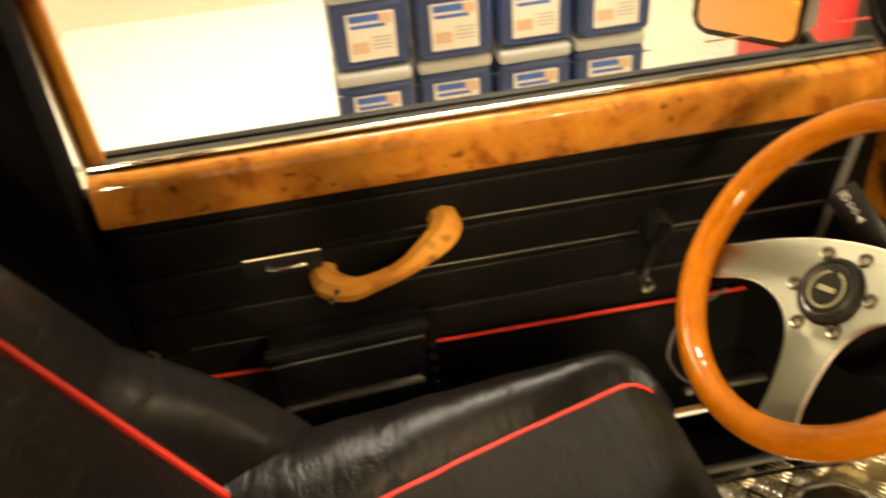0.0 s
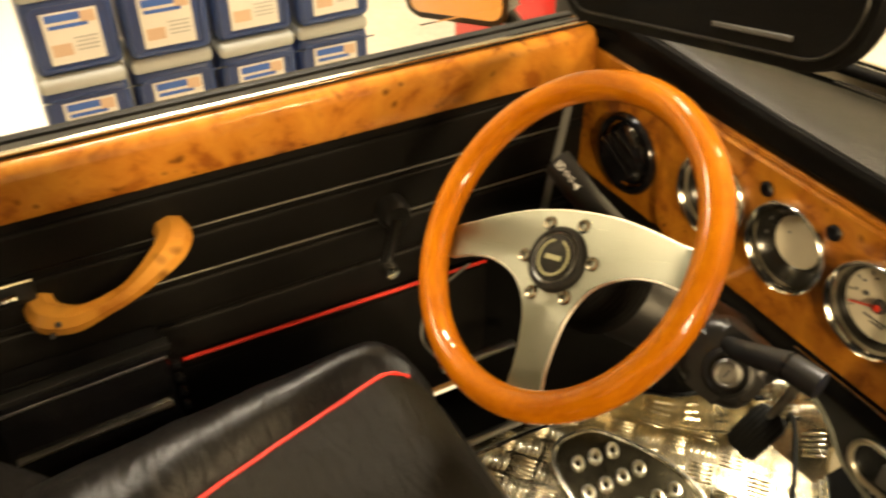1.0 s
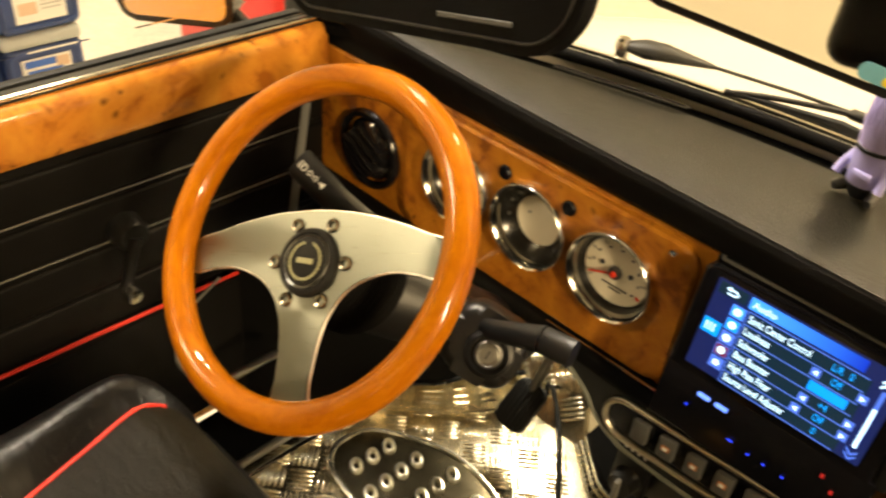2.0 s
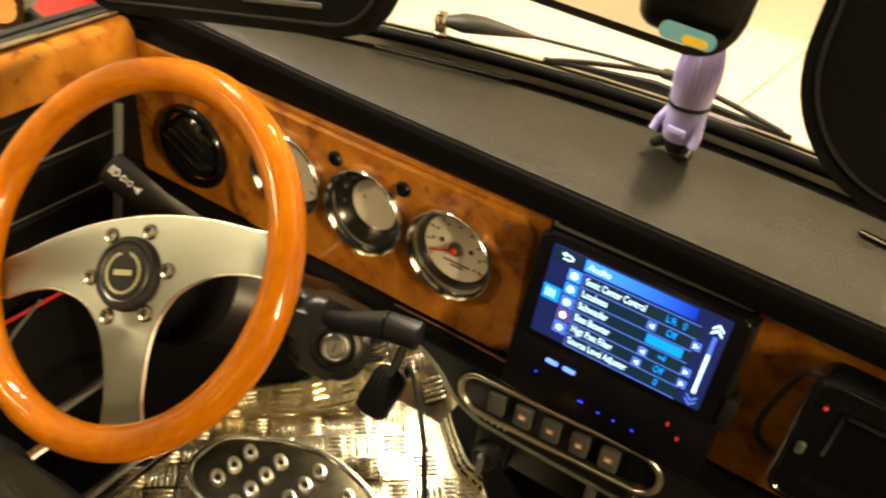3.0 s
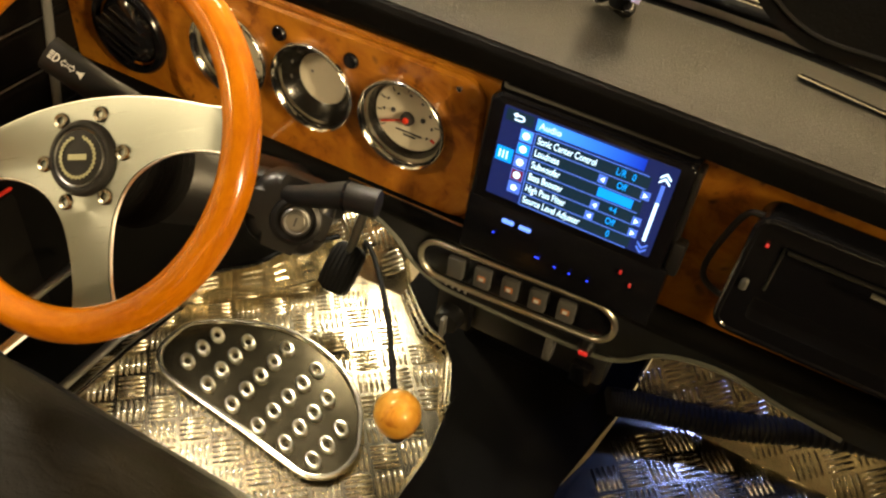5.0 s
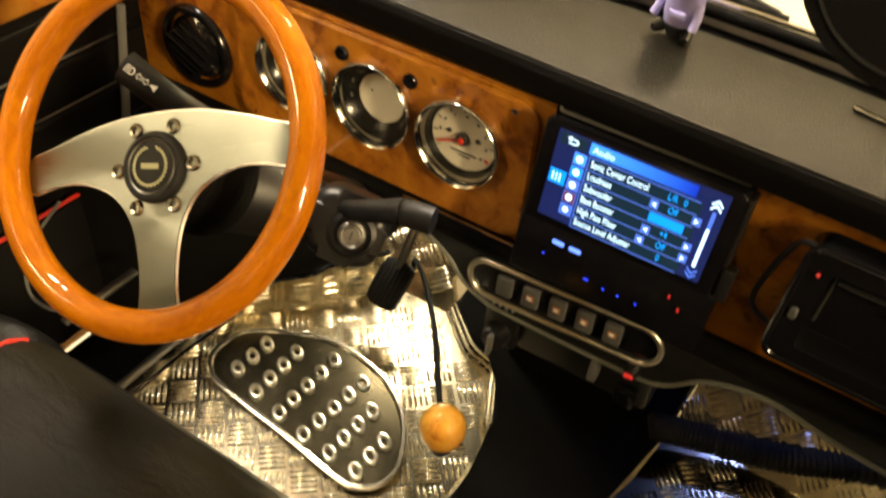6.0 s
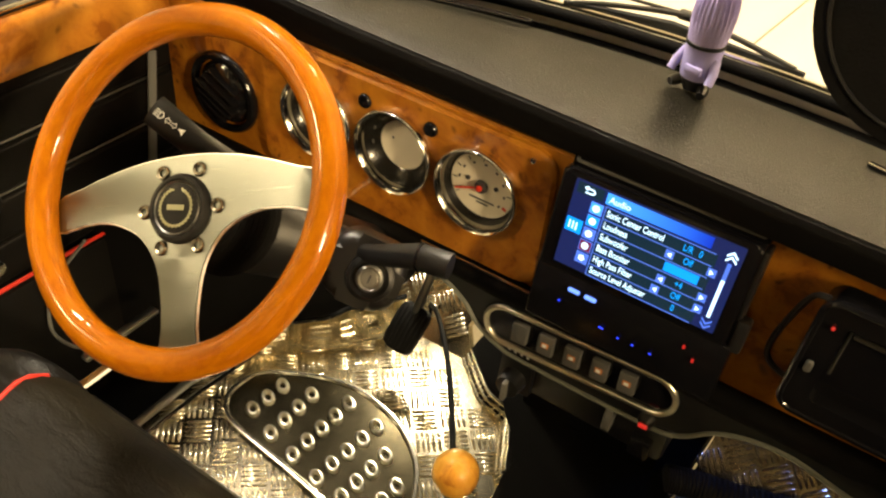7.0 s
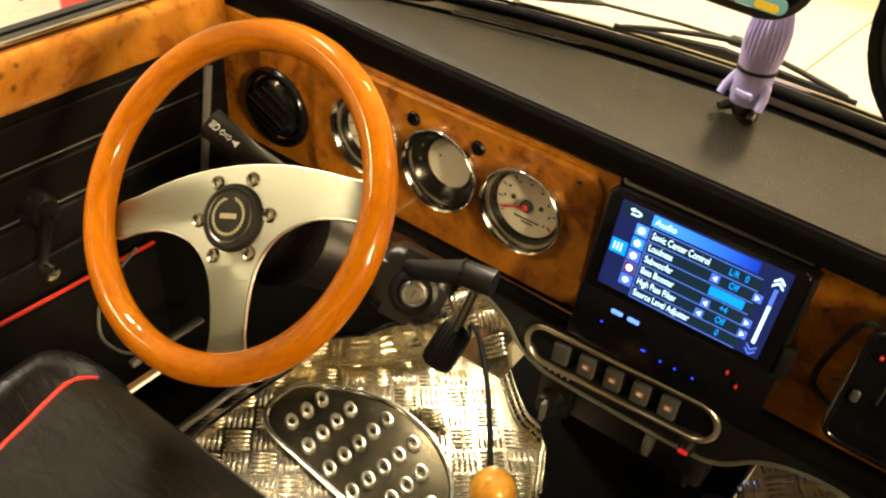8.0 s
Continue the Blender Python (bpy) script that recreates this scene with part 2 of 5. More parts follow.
fade_along_x(SCREEN_BAR, -0.05, 0.055, (0.05, 0.30, 1.0), (0.0, 0.015, 0.35))
SCREEN_LINE = glowing("screen_line", (0.10, 0.22, 0.9), 1.2)
SCREEN_TEXT = glowing("screen_text", (0.62, 0.85, 1.0), 2.4)
SWITCH = simple("dark_grey_switch", (0.075, 0.075, 0.07), 0.5, bump=0.1, scale=500)
UNIT_BLACK = simple("media_unit_black", (0.004, 0.004, 0.005), 0.22, vary=0.2, shine=0.25)
SCREEN_CYAN = glowing("screen_value_text", (0.0, 0.35, 1.0), 1.7)
SCREEN_GLOW = glowing("screen_highlight", (0.0, 0.30, 1.0), 1.7)
SCREEN_RED = glowing("screen_red_icon", (0.22, 0.02, 0.05), 1.0)
LED_BLUE = glowing("blue_led", (0.02, 0.05, 1.0), 2.2)
LED_WHITE_BLUE = glowing("pale_blue_button_light", (0.14, 0.28, 1.0), 2.2)
LED_RED = glowing("red_led", (1.0, 0.03, 0.02), 0.6)
LAMP_GLOW = glowing("lamp_diffuser", (1.0, 0.80, 0.50), 14.0)


CARPET_BEIGE = simple("beige_carpet", (0.55, 0.52, 0.42), 0.95, bump=1.0, scale=90, vary=0.28, stain=30)


# mesh helpers
def thing(name, label, category, at=(0, 0, 0), rot=(0, 0, 0), group="", kind=""):
    ob = new(name)
    ob.matrix_world = pose(*at, *rot)
    ob.empty_display_size = 0.02
    return tagged(ob, label, category, group, kind)


def finish(name, bm, mat, smooth=True, auto=40):
    me = bpy.data.meshes.new(name)
    bmesh.ops.recalc_face_normals(bm, faces=bm.faces[:])
    bm.to_mesh(me)
    bm.free()
    me.materials.append(mat)
    if smooth:
        for f in me.polygons:
            f.use_smooth = True
        me.set_sharp_from_angle(angle=radians(auto))
    return me


def part(name, bm, mat, parent, label="", smooth=True, auto=40):
    ob = new(name, finish(name, bm, mat, smooth, auto))
    ob.parent = parent
    return tagged(ob, label) if label else ob


def solo(name, bm, mat, label, category, kind="", group="", smooth=True):
    return tagged(new(name, finish(name, bm, mat, smooth)), label, category, group, kind)


def box(bm, c, s, bev=0.0, m=None, seg=2):
    """A box of size s about c, with rounded edges."""
    r = bmesh.ops.create_cube(bm, size=1.0)["verts"]
    bmesh.ops.transform(bm, matrix=Matrix.LocRotScale(c, None, s), verts=r)
    if bev:
        edges = list({e for v in r for e in v.link_edges})
        r = bmesh.ops.bevel(bm, geom=edges, offset=bev, segments=seg, profile=0.5, affect="EDGES")["verts"]
        r = list(r)
    if m is not None:
        bmesh.ops.transform(bm, matrix=m, verts=[v for v in r if v.is_valid])
    return bm


def boxed(c, s, bev=0.0, m=None, seg=2):
    return box(bmesh.new(), c, s, bev, m, seg)


def lathe(profile, seg=48, m=None, bm=None, closed=False):
    """Turns (radius, height) pairs about z."""
    bm = bm or bmesh.new()
    rings = []
    for r, z in profile:
        if r < 1e-6:
            rings.append([bm.verts.new((0, 0, z))])
        else:
            rings.append([bm.verts.new((r * math.cos(2 * math.pi * k / seg), r * math.sin(2 * math.pi * k / seg), z)) for k in range(seg)])
    pairs = list(zip(rings, rings[1:])) + ([(rings[-1], rings[0])] if closed else [])
    for a, b in pairs:
        for k in range(seg):
            q = (k + 1) % seg
            loop = [a[k % len(a)], a[q % len(a)], b[q % len(b)], b[k % len(b)]]
            loop = list(dict.fromkeys(loop))
            if len(loop) > 2:
                bm.faces.new(loop)
    if m is not None:
        bmesh.ops.transform(bm, matrix=m, verts=[v for ring in rings for v in ring])
    return bm


def tube(points, radius, seg=12, closed=False, bm=None, flat=1.0, caps=True):
    """A tube along points; radius a number or one for each point; flat squeezes it across."""
    bm = bm or bmesh.new()
    pts = [Vector(p) for p in points]
    n = len(pts)
    rad = radius if isinstance(radius, (list, tuple)) else [radius] * n
    rings, side = [], None
    for i, p in enumerate(pts):
        a, b = (pts[i - 1], pts[(i + 1) % n]) if closed else (pts[max(i - 1, 0)], pts[min(i + 1, n - 1)])
        d = (b - a).normalized()
        if side is None:
            side = d.orthogonal().normalized() if abs(d.z) > 0.9 else d.cross(Vector((0, 0, 1))).normalized()
        side = (side - d * side.dot(d)).normalized()
        up = side.cross(d)
        rings.append([bm.verts.new(p + rad[i] * (math.cos(2 * math.pi * k / seg) * side + flat * math.sin(2 * math.pi * k / seg) * up)) for k in range(seg)])
    for a, b in list(zip(rings, rings[1:])) + ([(rings[-1], rings[0])] if closed else []):
        for k in range(seg):
            bm.faces.new((a[k], a[(k + 1) % seg], b[(k + 1) % seg], b[k]))
    if caps and not closed:
        bm.faces.new(rings[0])
        bm.faces.new(rings[-1])
    return bm


def curve_points(points, steps=8, closed=False):
    """A smooth line through points."""
    p = [Vector(q) for q in points]
    n, out = len(p), []
    for i in range(n if closed else n - 1):
        g = (lambda k: p[k % n]) if closed else (lambda k: p[min(max(k, 0), n - 1)])
        a, b, c, d = g(i - 1), g(i), g(i + 1), g(i + 2)
        for s in range(steps):
            t = s / steps
            out.append(0.5 * (2 * b + (c - a) * t + (2 * a - 5 * b + 4 * c - d) * t * t + (3 * b - a - 3 * c + d) * t ** 3))
    return out if closed else out + [p[-1]]


def plate(outline, z0, z1, bev=0.0, m=None, seg=2):
    """An outline in x and y, raised from z0 to z1, its upper edge rounded."""
    bm = bmesh.new()
    low = [bm.verts.new((x, y, z0)) for x, y in outline]
    high = [bm.verts.new((x, y, z1)) for x, y in outline]
    n = len(low)
    bm.faces.new(low)
    top = bm.faces.new(high)
    for k in range(n):
        bm.faces.new((low[k], low[(k + 1) % n], high[(k + 1) % n], high[k]))
    if bev:
        bmesh.ops.bevel(bm, geom=list(top.edges), offset=bev, segments=seg, profile=0.5, affect="EDGES")
    if m is not None:
        bmesh.ops.transform(bm, matrix=m, verts=bm.verts[:])
    return bm


def rounded(w, h, r, n=6, cx=0.0, cy=0.0):
    """A rectangle with round corners, as an outline."""
    out = []
    for k, (sx, sy) in enumerate(((1, 1), (-1, 1), (-1, -1), (1, -1))):
        for i in range(n + 1):
            a = math.pi / 2 * (k + i / n)
            out.append((cx + sx * (w / 2 - r) + r * math.cos(a), cy + sy * (h / 2 - r) + r * math.sin(a)))
    return out


def frame_ring(outer, inner, z0, z1, m=None):
    """The ring between two outlines of equally many points."""
    bm = bmesh.new()
    rows = [[bm.verts.new((x, y, z)) for x, y in line] for line, z in ((outer, z0), (outer, z1), (inner, z1), (inner, z0))]
    n = len(outer)
    for a, b in zip(rows, rows[1:] + rows[:1]):
        for k in range(n):
            bm.faces.new((a[k], a[(k + 1) % n], b[(k + 1) % n], b[k]))
    if m is not None:
        bmesh.ops.transform(bm, matrix=m, verts=bm.verts[:])
    return bm


def plate_holes(outline, holes, z0, z1, chamfer=0.0, m=None):
    """A plate with round holes (x, y, radius) through it and a chamfered edge."""
    bm = bmesh.new()
    cx = sum(p[0] for p in outline) / len(outline)
    cy = sum(p[1] for p in outline) / len(outline)

    def loop(points, z):
        vs = [bm.verts.new((x, y, z)) for x, y in points]
        return vs, [bm.edges.new((vs[k], vs[(k + 1) % len(vs)])) for k in range(len(vs))]

    def wall(a, b):
        for k in range(len(a)):
            bm.faces.new((a[k], a[(k + 1) % len(a)], b[(k + 1) % len(b)], b[k]))

    inset = [(x - chamfer * (1 if x > cx else -1), y - chamfer * (1 if y > cy else -1)) for x, y in outline]
    low, _ = loop(outline, z0)
    mid, _ = loop(outline, z1 - chamfer)
    top, edges = loop(inset, z1)
    wall(low, mid)
    wall(mid, top)
    for hx_, hy_, r in holes:
        ring = [(hx_ + r * math.cos(2 * math.pi * k / 48), hy_ + r * math.sin(2 * math.pi * k / 48)) for k in range(48)]
        a, ea = loop(ring, z1)
        b, _ = loop(ring, z0)
        wall(a, b)
        edges += ea
    bmesh.ops.triangle_fill(bm, use_beauty=True, use_dissolve=False, edges=edges)
    if m is not None:
        bmesh.ops.transform(bm, matrix=m, verts=bm.verts[:])
    return bm


def surface(fn, nu, nv, thick=0.0, away=(0, 0, -1)):
    """A sheet fn(u, v), closed to a body of some thickness."""
    bm = bmesh.new()
    grid = [[bm.verts.new(fn(i / nu, j / nv)) for j in range(nv + 1)] for i in range(nu + 1)]
    for i in range(nu):
        for j in range(nv):
            bm.faces.new((grid[i][j], grid[i + 1][j], grid[i + 1][j + 1], grid[i][j + 1]))
    if thick:
        d = Vector(away) * thick
        back = [[bm.verts.new(v.co + d) for v in row] for row in grid]
        for i in range(nu):
            for j in range(nv):
                bm.faces.new((back[i][j], back[i][j + 1], back[i + 1][j + 1], back[i + 1][j]))
        rim = [(i, 0) for i in range(nu + 1)] + [(nu, j) for j in range(1, nv + 1)] + [(i, nv) for i in range(nu - 1, -1, -1)] + [(0, j) for j in range(nv - 1, 0, -1)]
        for (a, b), (c, d2) in zip(rim, rim[1:] + rim[:1]):
            bm.faces.new((grid[a][b], grid[c][d2], back[c][d2], back[a][b]))
    return bm


def words(name, text, size, mat, parent, m, align="LEFT"):
    """Flat lettering in the built-in font, as a mesh."""
    cu = bpy.data.curves.new(name, "FONT")
    cu.body, cu.size, cu.align_x, cu.extrude = text, size, align, 0.0002
    tmp = new(name, cu)
    bpy.context.view_layer.update()
    me = bpy.data.meshes.new_from_object(tmp.evaluated_get(bpy.context.evaluated_depsgraph_get()))
    bpy.data.objects.remove(tmp)
    bpy.data.curves.remove(cu)
    me.materials.clear()
    me.materials.append(mat)
    ob = new(name, me)
    ob.parent = parent
    ob.matrix_local = m
    return ob


# the dash face looks back along -y: x stays x, the outline's y becomes z
FACE = Matrix(((1, 0, 0, 0), (0, 0, -1, 0), (0, 1, 0, 0), (0, 0, 0, 1)))

# the showroom round the car
GROUND = -0.22
solo("ground", boxed((0, 0, GROUND - 0.05), (16, 16, 0.1)), CARPET_BEIGE, "pale beige flecked showroom carpet under the car", "floor", "structure")
for n, (c, s) in {"wall_north": ((0, 6.0, 1.6), (16, 0.2, 3.7)), "wall_south": ((0, -6.0, 1.6), (16, 0.2, 3.7)),
                  "wall_west": ((-5.5, 0, 1.6), (0.2, 11.8, 3.7)), "wall_east": ((5.5, 0, 1.6), (0.2, 11.8, 3.7))}.items():
    solo(n, boxed(c, s), WALL_PAINT, "plain cream painted showroom wall", "wall", "structure")
solo("ceiling", boxed((0, 0, 3.5), (11.4, 12.4, 0.1)), WALL_PAINT, "plain cream showroom ceiling", "ceiling", "structure")


def ceiling_light(at, long_y):
    t = thing("ceiling_light", "long warm white ceiling lamp with a metal frame", "lamp", at, group="showroom ceiling lamps")
    w, d = (0.4, 1.3) if long_y else (1.3, 0.4)
    part("frame", frame_ring(rounded(w + 0.06, d + 0.06, 0.02), rounded(w, d, 0.015), -0.05, 0.0), ALLOY, t)
    part("diffuser", boxed((0, 0, -0.015), (w, d, 0.02), 0.003), LAMP_GLOW, t)


for at in ((-1.75, 0.1), (-0.3, 2.3), (3.2, 2.2), (-3.4, 3.4), (4.0, -3.0), (-3.2, -3.2)):
    ceiling_light((*at, 3.44), True)

# the car's shell
CX = -0.03


def base_y(x):
    """The foot of the windscreen."""
    return 0.185 - 0.40 * (x - CX) ** 2


def screen_y(x, z):
    return base_y(x) - (z - 0.59) * 0.62


solo("ceiling_car", boxed((CX, -1.0, 1.12), (1.16, 1.62, 0.04), 0.015), HEADLINER, "dark fabric headlining of the car roof", "ceiling", "structure")
solo("wall_rear", boxed((CX, -1.82, 0.30), (1.2, 0.04, 0.62), 0.01), VINYL_BLACK, "black trimmed rear bulkhead of the car", "wall", "structure")
for n, x in (("wall_quarter_1", -0.66), ("wall_quarter_2", 0.60)):
    solo(n, boxed((x, -1.37, 0.28), (0.04, 0.86, 0.62), 0.01), VINYL_BLACK, "black trimmed rear quarter panel", "wall", "structure")
solo("wall_passenger", boxed((0.64, -0.42, 0.27), (0.05, 1.0, 0.62), 0.01), CARD, "black vinyl passenger door inner panel", "door", "structure")
solo("firewall", boxed((CX, 0.43, 0.21), (1.24, 0.03, 0.50)), VINYL_BLACK, "black lined bulkhead behind the dashboard", "wall", "structure")

# black posts
for n, a, b, r in (("pillar_front_1", (-0.665, 0.02, 0.57), (-0.56, -0.20, 1.11), 0.028), ("pillar_front_2", (0.61, 0.02, 0.57), (0.50, -0.20, 1.11), 0.028),
                   ("pillar_rear_2", (0.61, -0.93, 0.0), (0.55, -0.98, 1.11), 0.05),
                   ("pillar_back_1", (-0.66, -1.80, 0.5), (-0.54, -1.74, 1.11), 0.05), ("pillar_back_2", (0.60, -1.80, 0.5), (0.48, -1.74, 1.11), 0.05)):
    solo(n, tube([a, b], r, 16), VINYL_BLACK, "black vinyl covered roof pillar", "pillar", "structure")
pil = thing("pillar_rear_1", "black roof pillar behind the driver's door with amber wooden edge", "pillar", kind="structure")
part("post", boxed((-0.645, -0.975, 0.55), (0.07, 0.12, 1.12), 0.02), VINYL_BLACK, pil)
part("wooden_edge", tube([(-0.69, -0.905, 0.56), (-0.685, -0.912, 0.75), (-0.66, -0.93, 1.08)], 0.016, 12, flat=0.8), BURR_DOOR, pil, "amber lacquered wooden window edge")

# windscreen with its rubber and the scuttle
win = thing("window_1", "clear curved windscreen in a black rubber seal", "windscreen", kind="structure")
pane = part("pane", surface(lambda u, v: (CX + (u - 0.5) * 1.16, screen_y(CX + (u - 0.5) * 1.16, 0.60 + v * 0.48) + 0.006, 0.60 + v * 0.48), 24, 4, 0.004, (0, 1, 0)), PANE, win)
pane.visible_shadow = False
part("seal", tube([(CX + (k / 20 - 0.5) * 1.2, base_y(CX + (k / 20 - 0.5) * 1.2) + 0.002, 0.585) for k in range(21)], 0.007, 12), VINYL_BLACK, win)
part("chrome_strip", tube([(CX + (k / 20 - 0.5) * 1.2, base_y(CX + (k / 20 - 0.5) * 1.2) + 0.011, 0.592) for k in range(21)], 0.0028, 8), CHROME, win, "thin bright windscreen trim strip")
part("header", boxed((CX, -0.215, 1.08), (1.06, 0.06, 0.06), 0.02), VINYL_BLACK, win)

bon = thing("bonnet", "cream white car bonnet with a central crease and black scuttle", "bonnet")


def bonnet_at(u, v):
    x, y = CX + (u - 0.5) * 1.16, 0.0
    y = base_y(x) + 0.035 + v * (0.60 - 0.25 * (u - 0.5) ** 2 * 2)
    z = 0.580 - 0.075 * v - 0.035 * v ** 8 - 0.25 * abs(u - 0.5) ** 3 - 0.0035 * math.exp(-((u - 0.5) / 0.006) ** 2)
    return (x, y, z)


part("panel", surface(bonnet_at, 60, 16, 0.02), simple("cream_white_paint", (0.78, 0.74, 0.64), 0.22, coat=0.6, vary=0.03), bon)
# grey tube laid on the crease to draw its shadow line
part("crease_shade_line", tube([bonnet_at(0.5, 0.12 + 0.86 * k / 16) for k in range(17)], 0.0016, 6), simple("seam_shadow_grey", (0.25, 0.22, 0.17), 0.7), bon, "fine grey tube drawn as shade along the crease")
part("scuttle", surface(lambda u, v: (CX + (u - 0.5) * 1.18, base_y(CX + (u - 0.5) * 1.18) + 0.012 + v * 0.03, 0.588 - 0.006 * v), 30, 2, 0.03), simple("cream_scuttle", (0.70, 0.66, 0.55), 0.35, coat=0.3), bon)


DARK_METAL = simple("dark_wiper_metal", (0.035, 0.034, 0.030), 0.5, 0.3, bump=0.2, scale=300)
wp = thing("wiper", "dark metal windscreen wiper lying along the scuttle", "wiper")
pivot = Vector((-0.336, 0.168, 0.598))
part("pivot", lathe([(0.0, 0.018), (0.006, 0.017), (0.008, 0.012), (0.009, 0.0), (0.010, -0.020)], 16, Matrix.Translation(pivot)), CHROME, wp, "bright metal wiper pivot")
part("arm", tube([pivot + Vector((0.004, 0.002, 0.008)), (-0.315, 0.180, 0.606), (-0.295, 0.190, 0.606), (-0.246, 0.213, 0.602)], [0.009, 0.0165, 0.0150, 0.0040], 12, flat=0.6), DARK_METAL, wp)
part("rod", tube([(-0.25, 0.212, 0.602), (-0.16, 0.229, 0.602), (-0.088, 0.236, 0.602)], 0.0022, 8), DARK_METAL, wp)
part("blade", tube([(-0.215, 0.182, 0.595), (-0.10, 0.212, 0.594), (0.045, 0.198, 0.595)], [0.003, 0.005, 0.003], 8, flat=1.4), RUBBER, wp)
part("yoke", tube(curve_points([(-0.205, 0.185, 0.597), (-0.16, 0.200, 0.603), (-0.09, 0.222, 0.606), (-0.03, 0.212, 0.604), (0.035, 0.199, 0.598)]), 0.0032, 8), DARK_METAL, wp)
part("yoke_joint", boxed((-0.09, 0.226, 0.605), (0.022, 0.012, 0.010), 0.003), DARK_METAL, wp)


# chequer plate floors
def raised_bars(cells, to_world):
    """Five-bar tread on the plate: blocks of rounded bars, turned by a quarter from block to block."""
    verts, faces = [], []
    for (cx, cy, turn) in cells:
        for k in range(5):
            o = (k - 2) * 0.0076
            ring = []
            for px, w, h in ((-0.0180, 0.0004, 0.0), (-0.0150, 0.0022, 0.0024), (0.0, 0.0028, 0.0036), (0.0150, 0.0022, 0.0024), (0.0180, 0.0004, 0.0)):
                for side, z in ((-1.0, -0.0002), (-0.55, h * 0.75), (0.0, h), (0.55, h * 0.75), (1.0, -0.0002)):
                    a, b = px, o + side * w
                    if turn:
                        a, b = b, a
                    ring.append((cx + a * G1[0] - b * G1[1], cy + a * G1[1] + b * G1[0], z))
            base = len(verts)
            verts += [to_world(*p) for p in ring]
            faces += [(base + i * 5 + j, base + i * 5 + j + 1, base + i * 5 + j + 6, base + i * 5 + j + 5) for i in range(4) for j in range(4)]
    me = bpy.data.meshes.new("raised_bars")
    me.from_pydata(verts, [], faces)
    me.materials.append(BAR_STEEL)
    for f in me.polygons:
        f.use_smooth = True
    return me


# the tread runs aslant to the car: its first axis and block pitch
G1 = (math.cos(radians(41)), math.sin(radians(41)))
PITCH = 0.0395
EDGE = [(-0.083, -0.80), (-0.084, -0.36), (-0.094, -0.17), (-0.092, -0.08), (-0.089, -0.035), (-0.095, -0.003), (-0.112, 0.018), (-0.124, 0.045), (-0.138, 0.072), (-0.150, 0.098), (-0.172, 0.108), (-0.200, 0.116), (-0.240, 0.150), (-0.262, 0.17)]


def edge_x(y):
    """Where the driver's floor meets the tunnel."""
    for (x0, y0), (x1, y1) in zip(EDGE, EDGE[1:]):
        if y <= y1:
            return x0 + (x1 - x0) * (y - y0) / (y1 - y0)
    return EDGE[-1][0]


floor = thing("floor", "bright chequer plate steel covering the car floor", "floor", kind="structure")
part("plate", plate([(-0.555, -0.8)] + [(x + 0.004, y) for x, y in EDGE] + [(-0.555, 0.17)], -0.02, 0.0), CHEQUER, floor)
part("side_carpet", boxed((-0.61, -0.32, -0.008), (0.11, 0.96, 0.02), 0.003), CARPET, floor)
part("plate_passenger", plate([(0.06, -0.8), (0.62, -0.8), (0.62, 0.17), (0.10, 0.17), (0.085, 0.06), (0.06, -0.03)], -0.02, 0.0), CHEQUER, floor)
SLOPE = 50
TOE = pose(0, 0.17, 0, SLOPE, 0, 0)
part("toe_board", plate([(-0.555, 0.0), (-0.255, 0.0), (-0.285, 0.05), (-0.27, 0.12), (-0.27, 0.26), (-0.555, 0.26)], -0.02, 0.0, m=TOE), CHEQUER, floor)
part("toe_board", plate([(0.10, 0.0), (0.62, 0.0), (0.62, 0.26), (0.12, 0.26)], -0.02, 0.0, m=TOE), CHEQUER, floor)
flat_cells, toe_cells = [], []
for i in range(-30, 31):
    for j in range(-30, 31):
        x = -0.431 + PITCH * (i * G1[0] - j * G1[1])
        y = -0.174 + PITCH * (i * G1[1] + j * G1[0])
        if -0.50 < y < 0.150 and (-0.545 < x < edge_x(y) - 0.016 or 0.085 + max(0, y) * 0.2 < x < 0.60):
            flat_cells.append((x, y, (i + j) % 2))
        if 0.018 < y < 0.25 and (-0.53 < x < -0.285 or 0.115 < x < 0.60):
            toe_cells.append((x, y, (i + j) % 2))
for nm, cells, fn in (("raised_bars", flat_cells, lambda x, y, z: (x, y, z)), ("raised_bars", toe_cells, lambda x, y, z: tuple(TOE @ Vector((x, y, z))))):
    ob = new(nm, raised_bars(cells, fn))
    ob.parent = floor
    tagged(ob, kind="stuff")
for k in range(3):
    part("folded_lip", tube(curve_points([(x - 0.006 + 0.006 * k, y, 0.003 + 0.013 * k) for x, y in EDGE[1:]], 4), 0.0034, 8), CHEQUER, floor)
for k in range(46):
    q = k / 45
    y = -0.10 + 0.26 * q
    part("lip_ridge", tube([(edge_x(y) - 0.011, y, 0.001), (edge_x(y) - 0.004, y + 0.001, 0.012), (edge_x(y) + 0.003, y + 0.002, 0.026)], 0.0017, 5), BAR_STEEL, floor)
part("sill_strip", tube([(-0.550, -0.235, 0.016), (-0.547, -0.13, 0.020), (-0.535, -0.03, 0.020)], 0.0075, 8, flat=0.6), SATIN, floor, "rolled bright plate edge")
part("sill_strip", tube([(-0.533, -0.235, 0.008), (-0.530, -0.13, 0.010), (-0.520, -0.03, 0.010)], 0.0040, 8, flat=0.6), CHROME, floor)
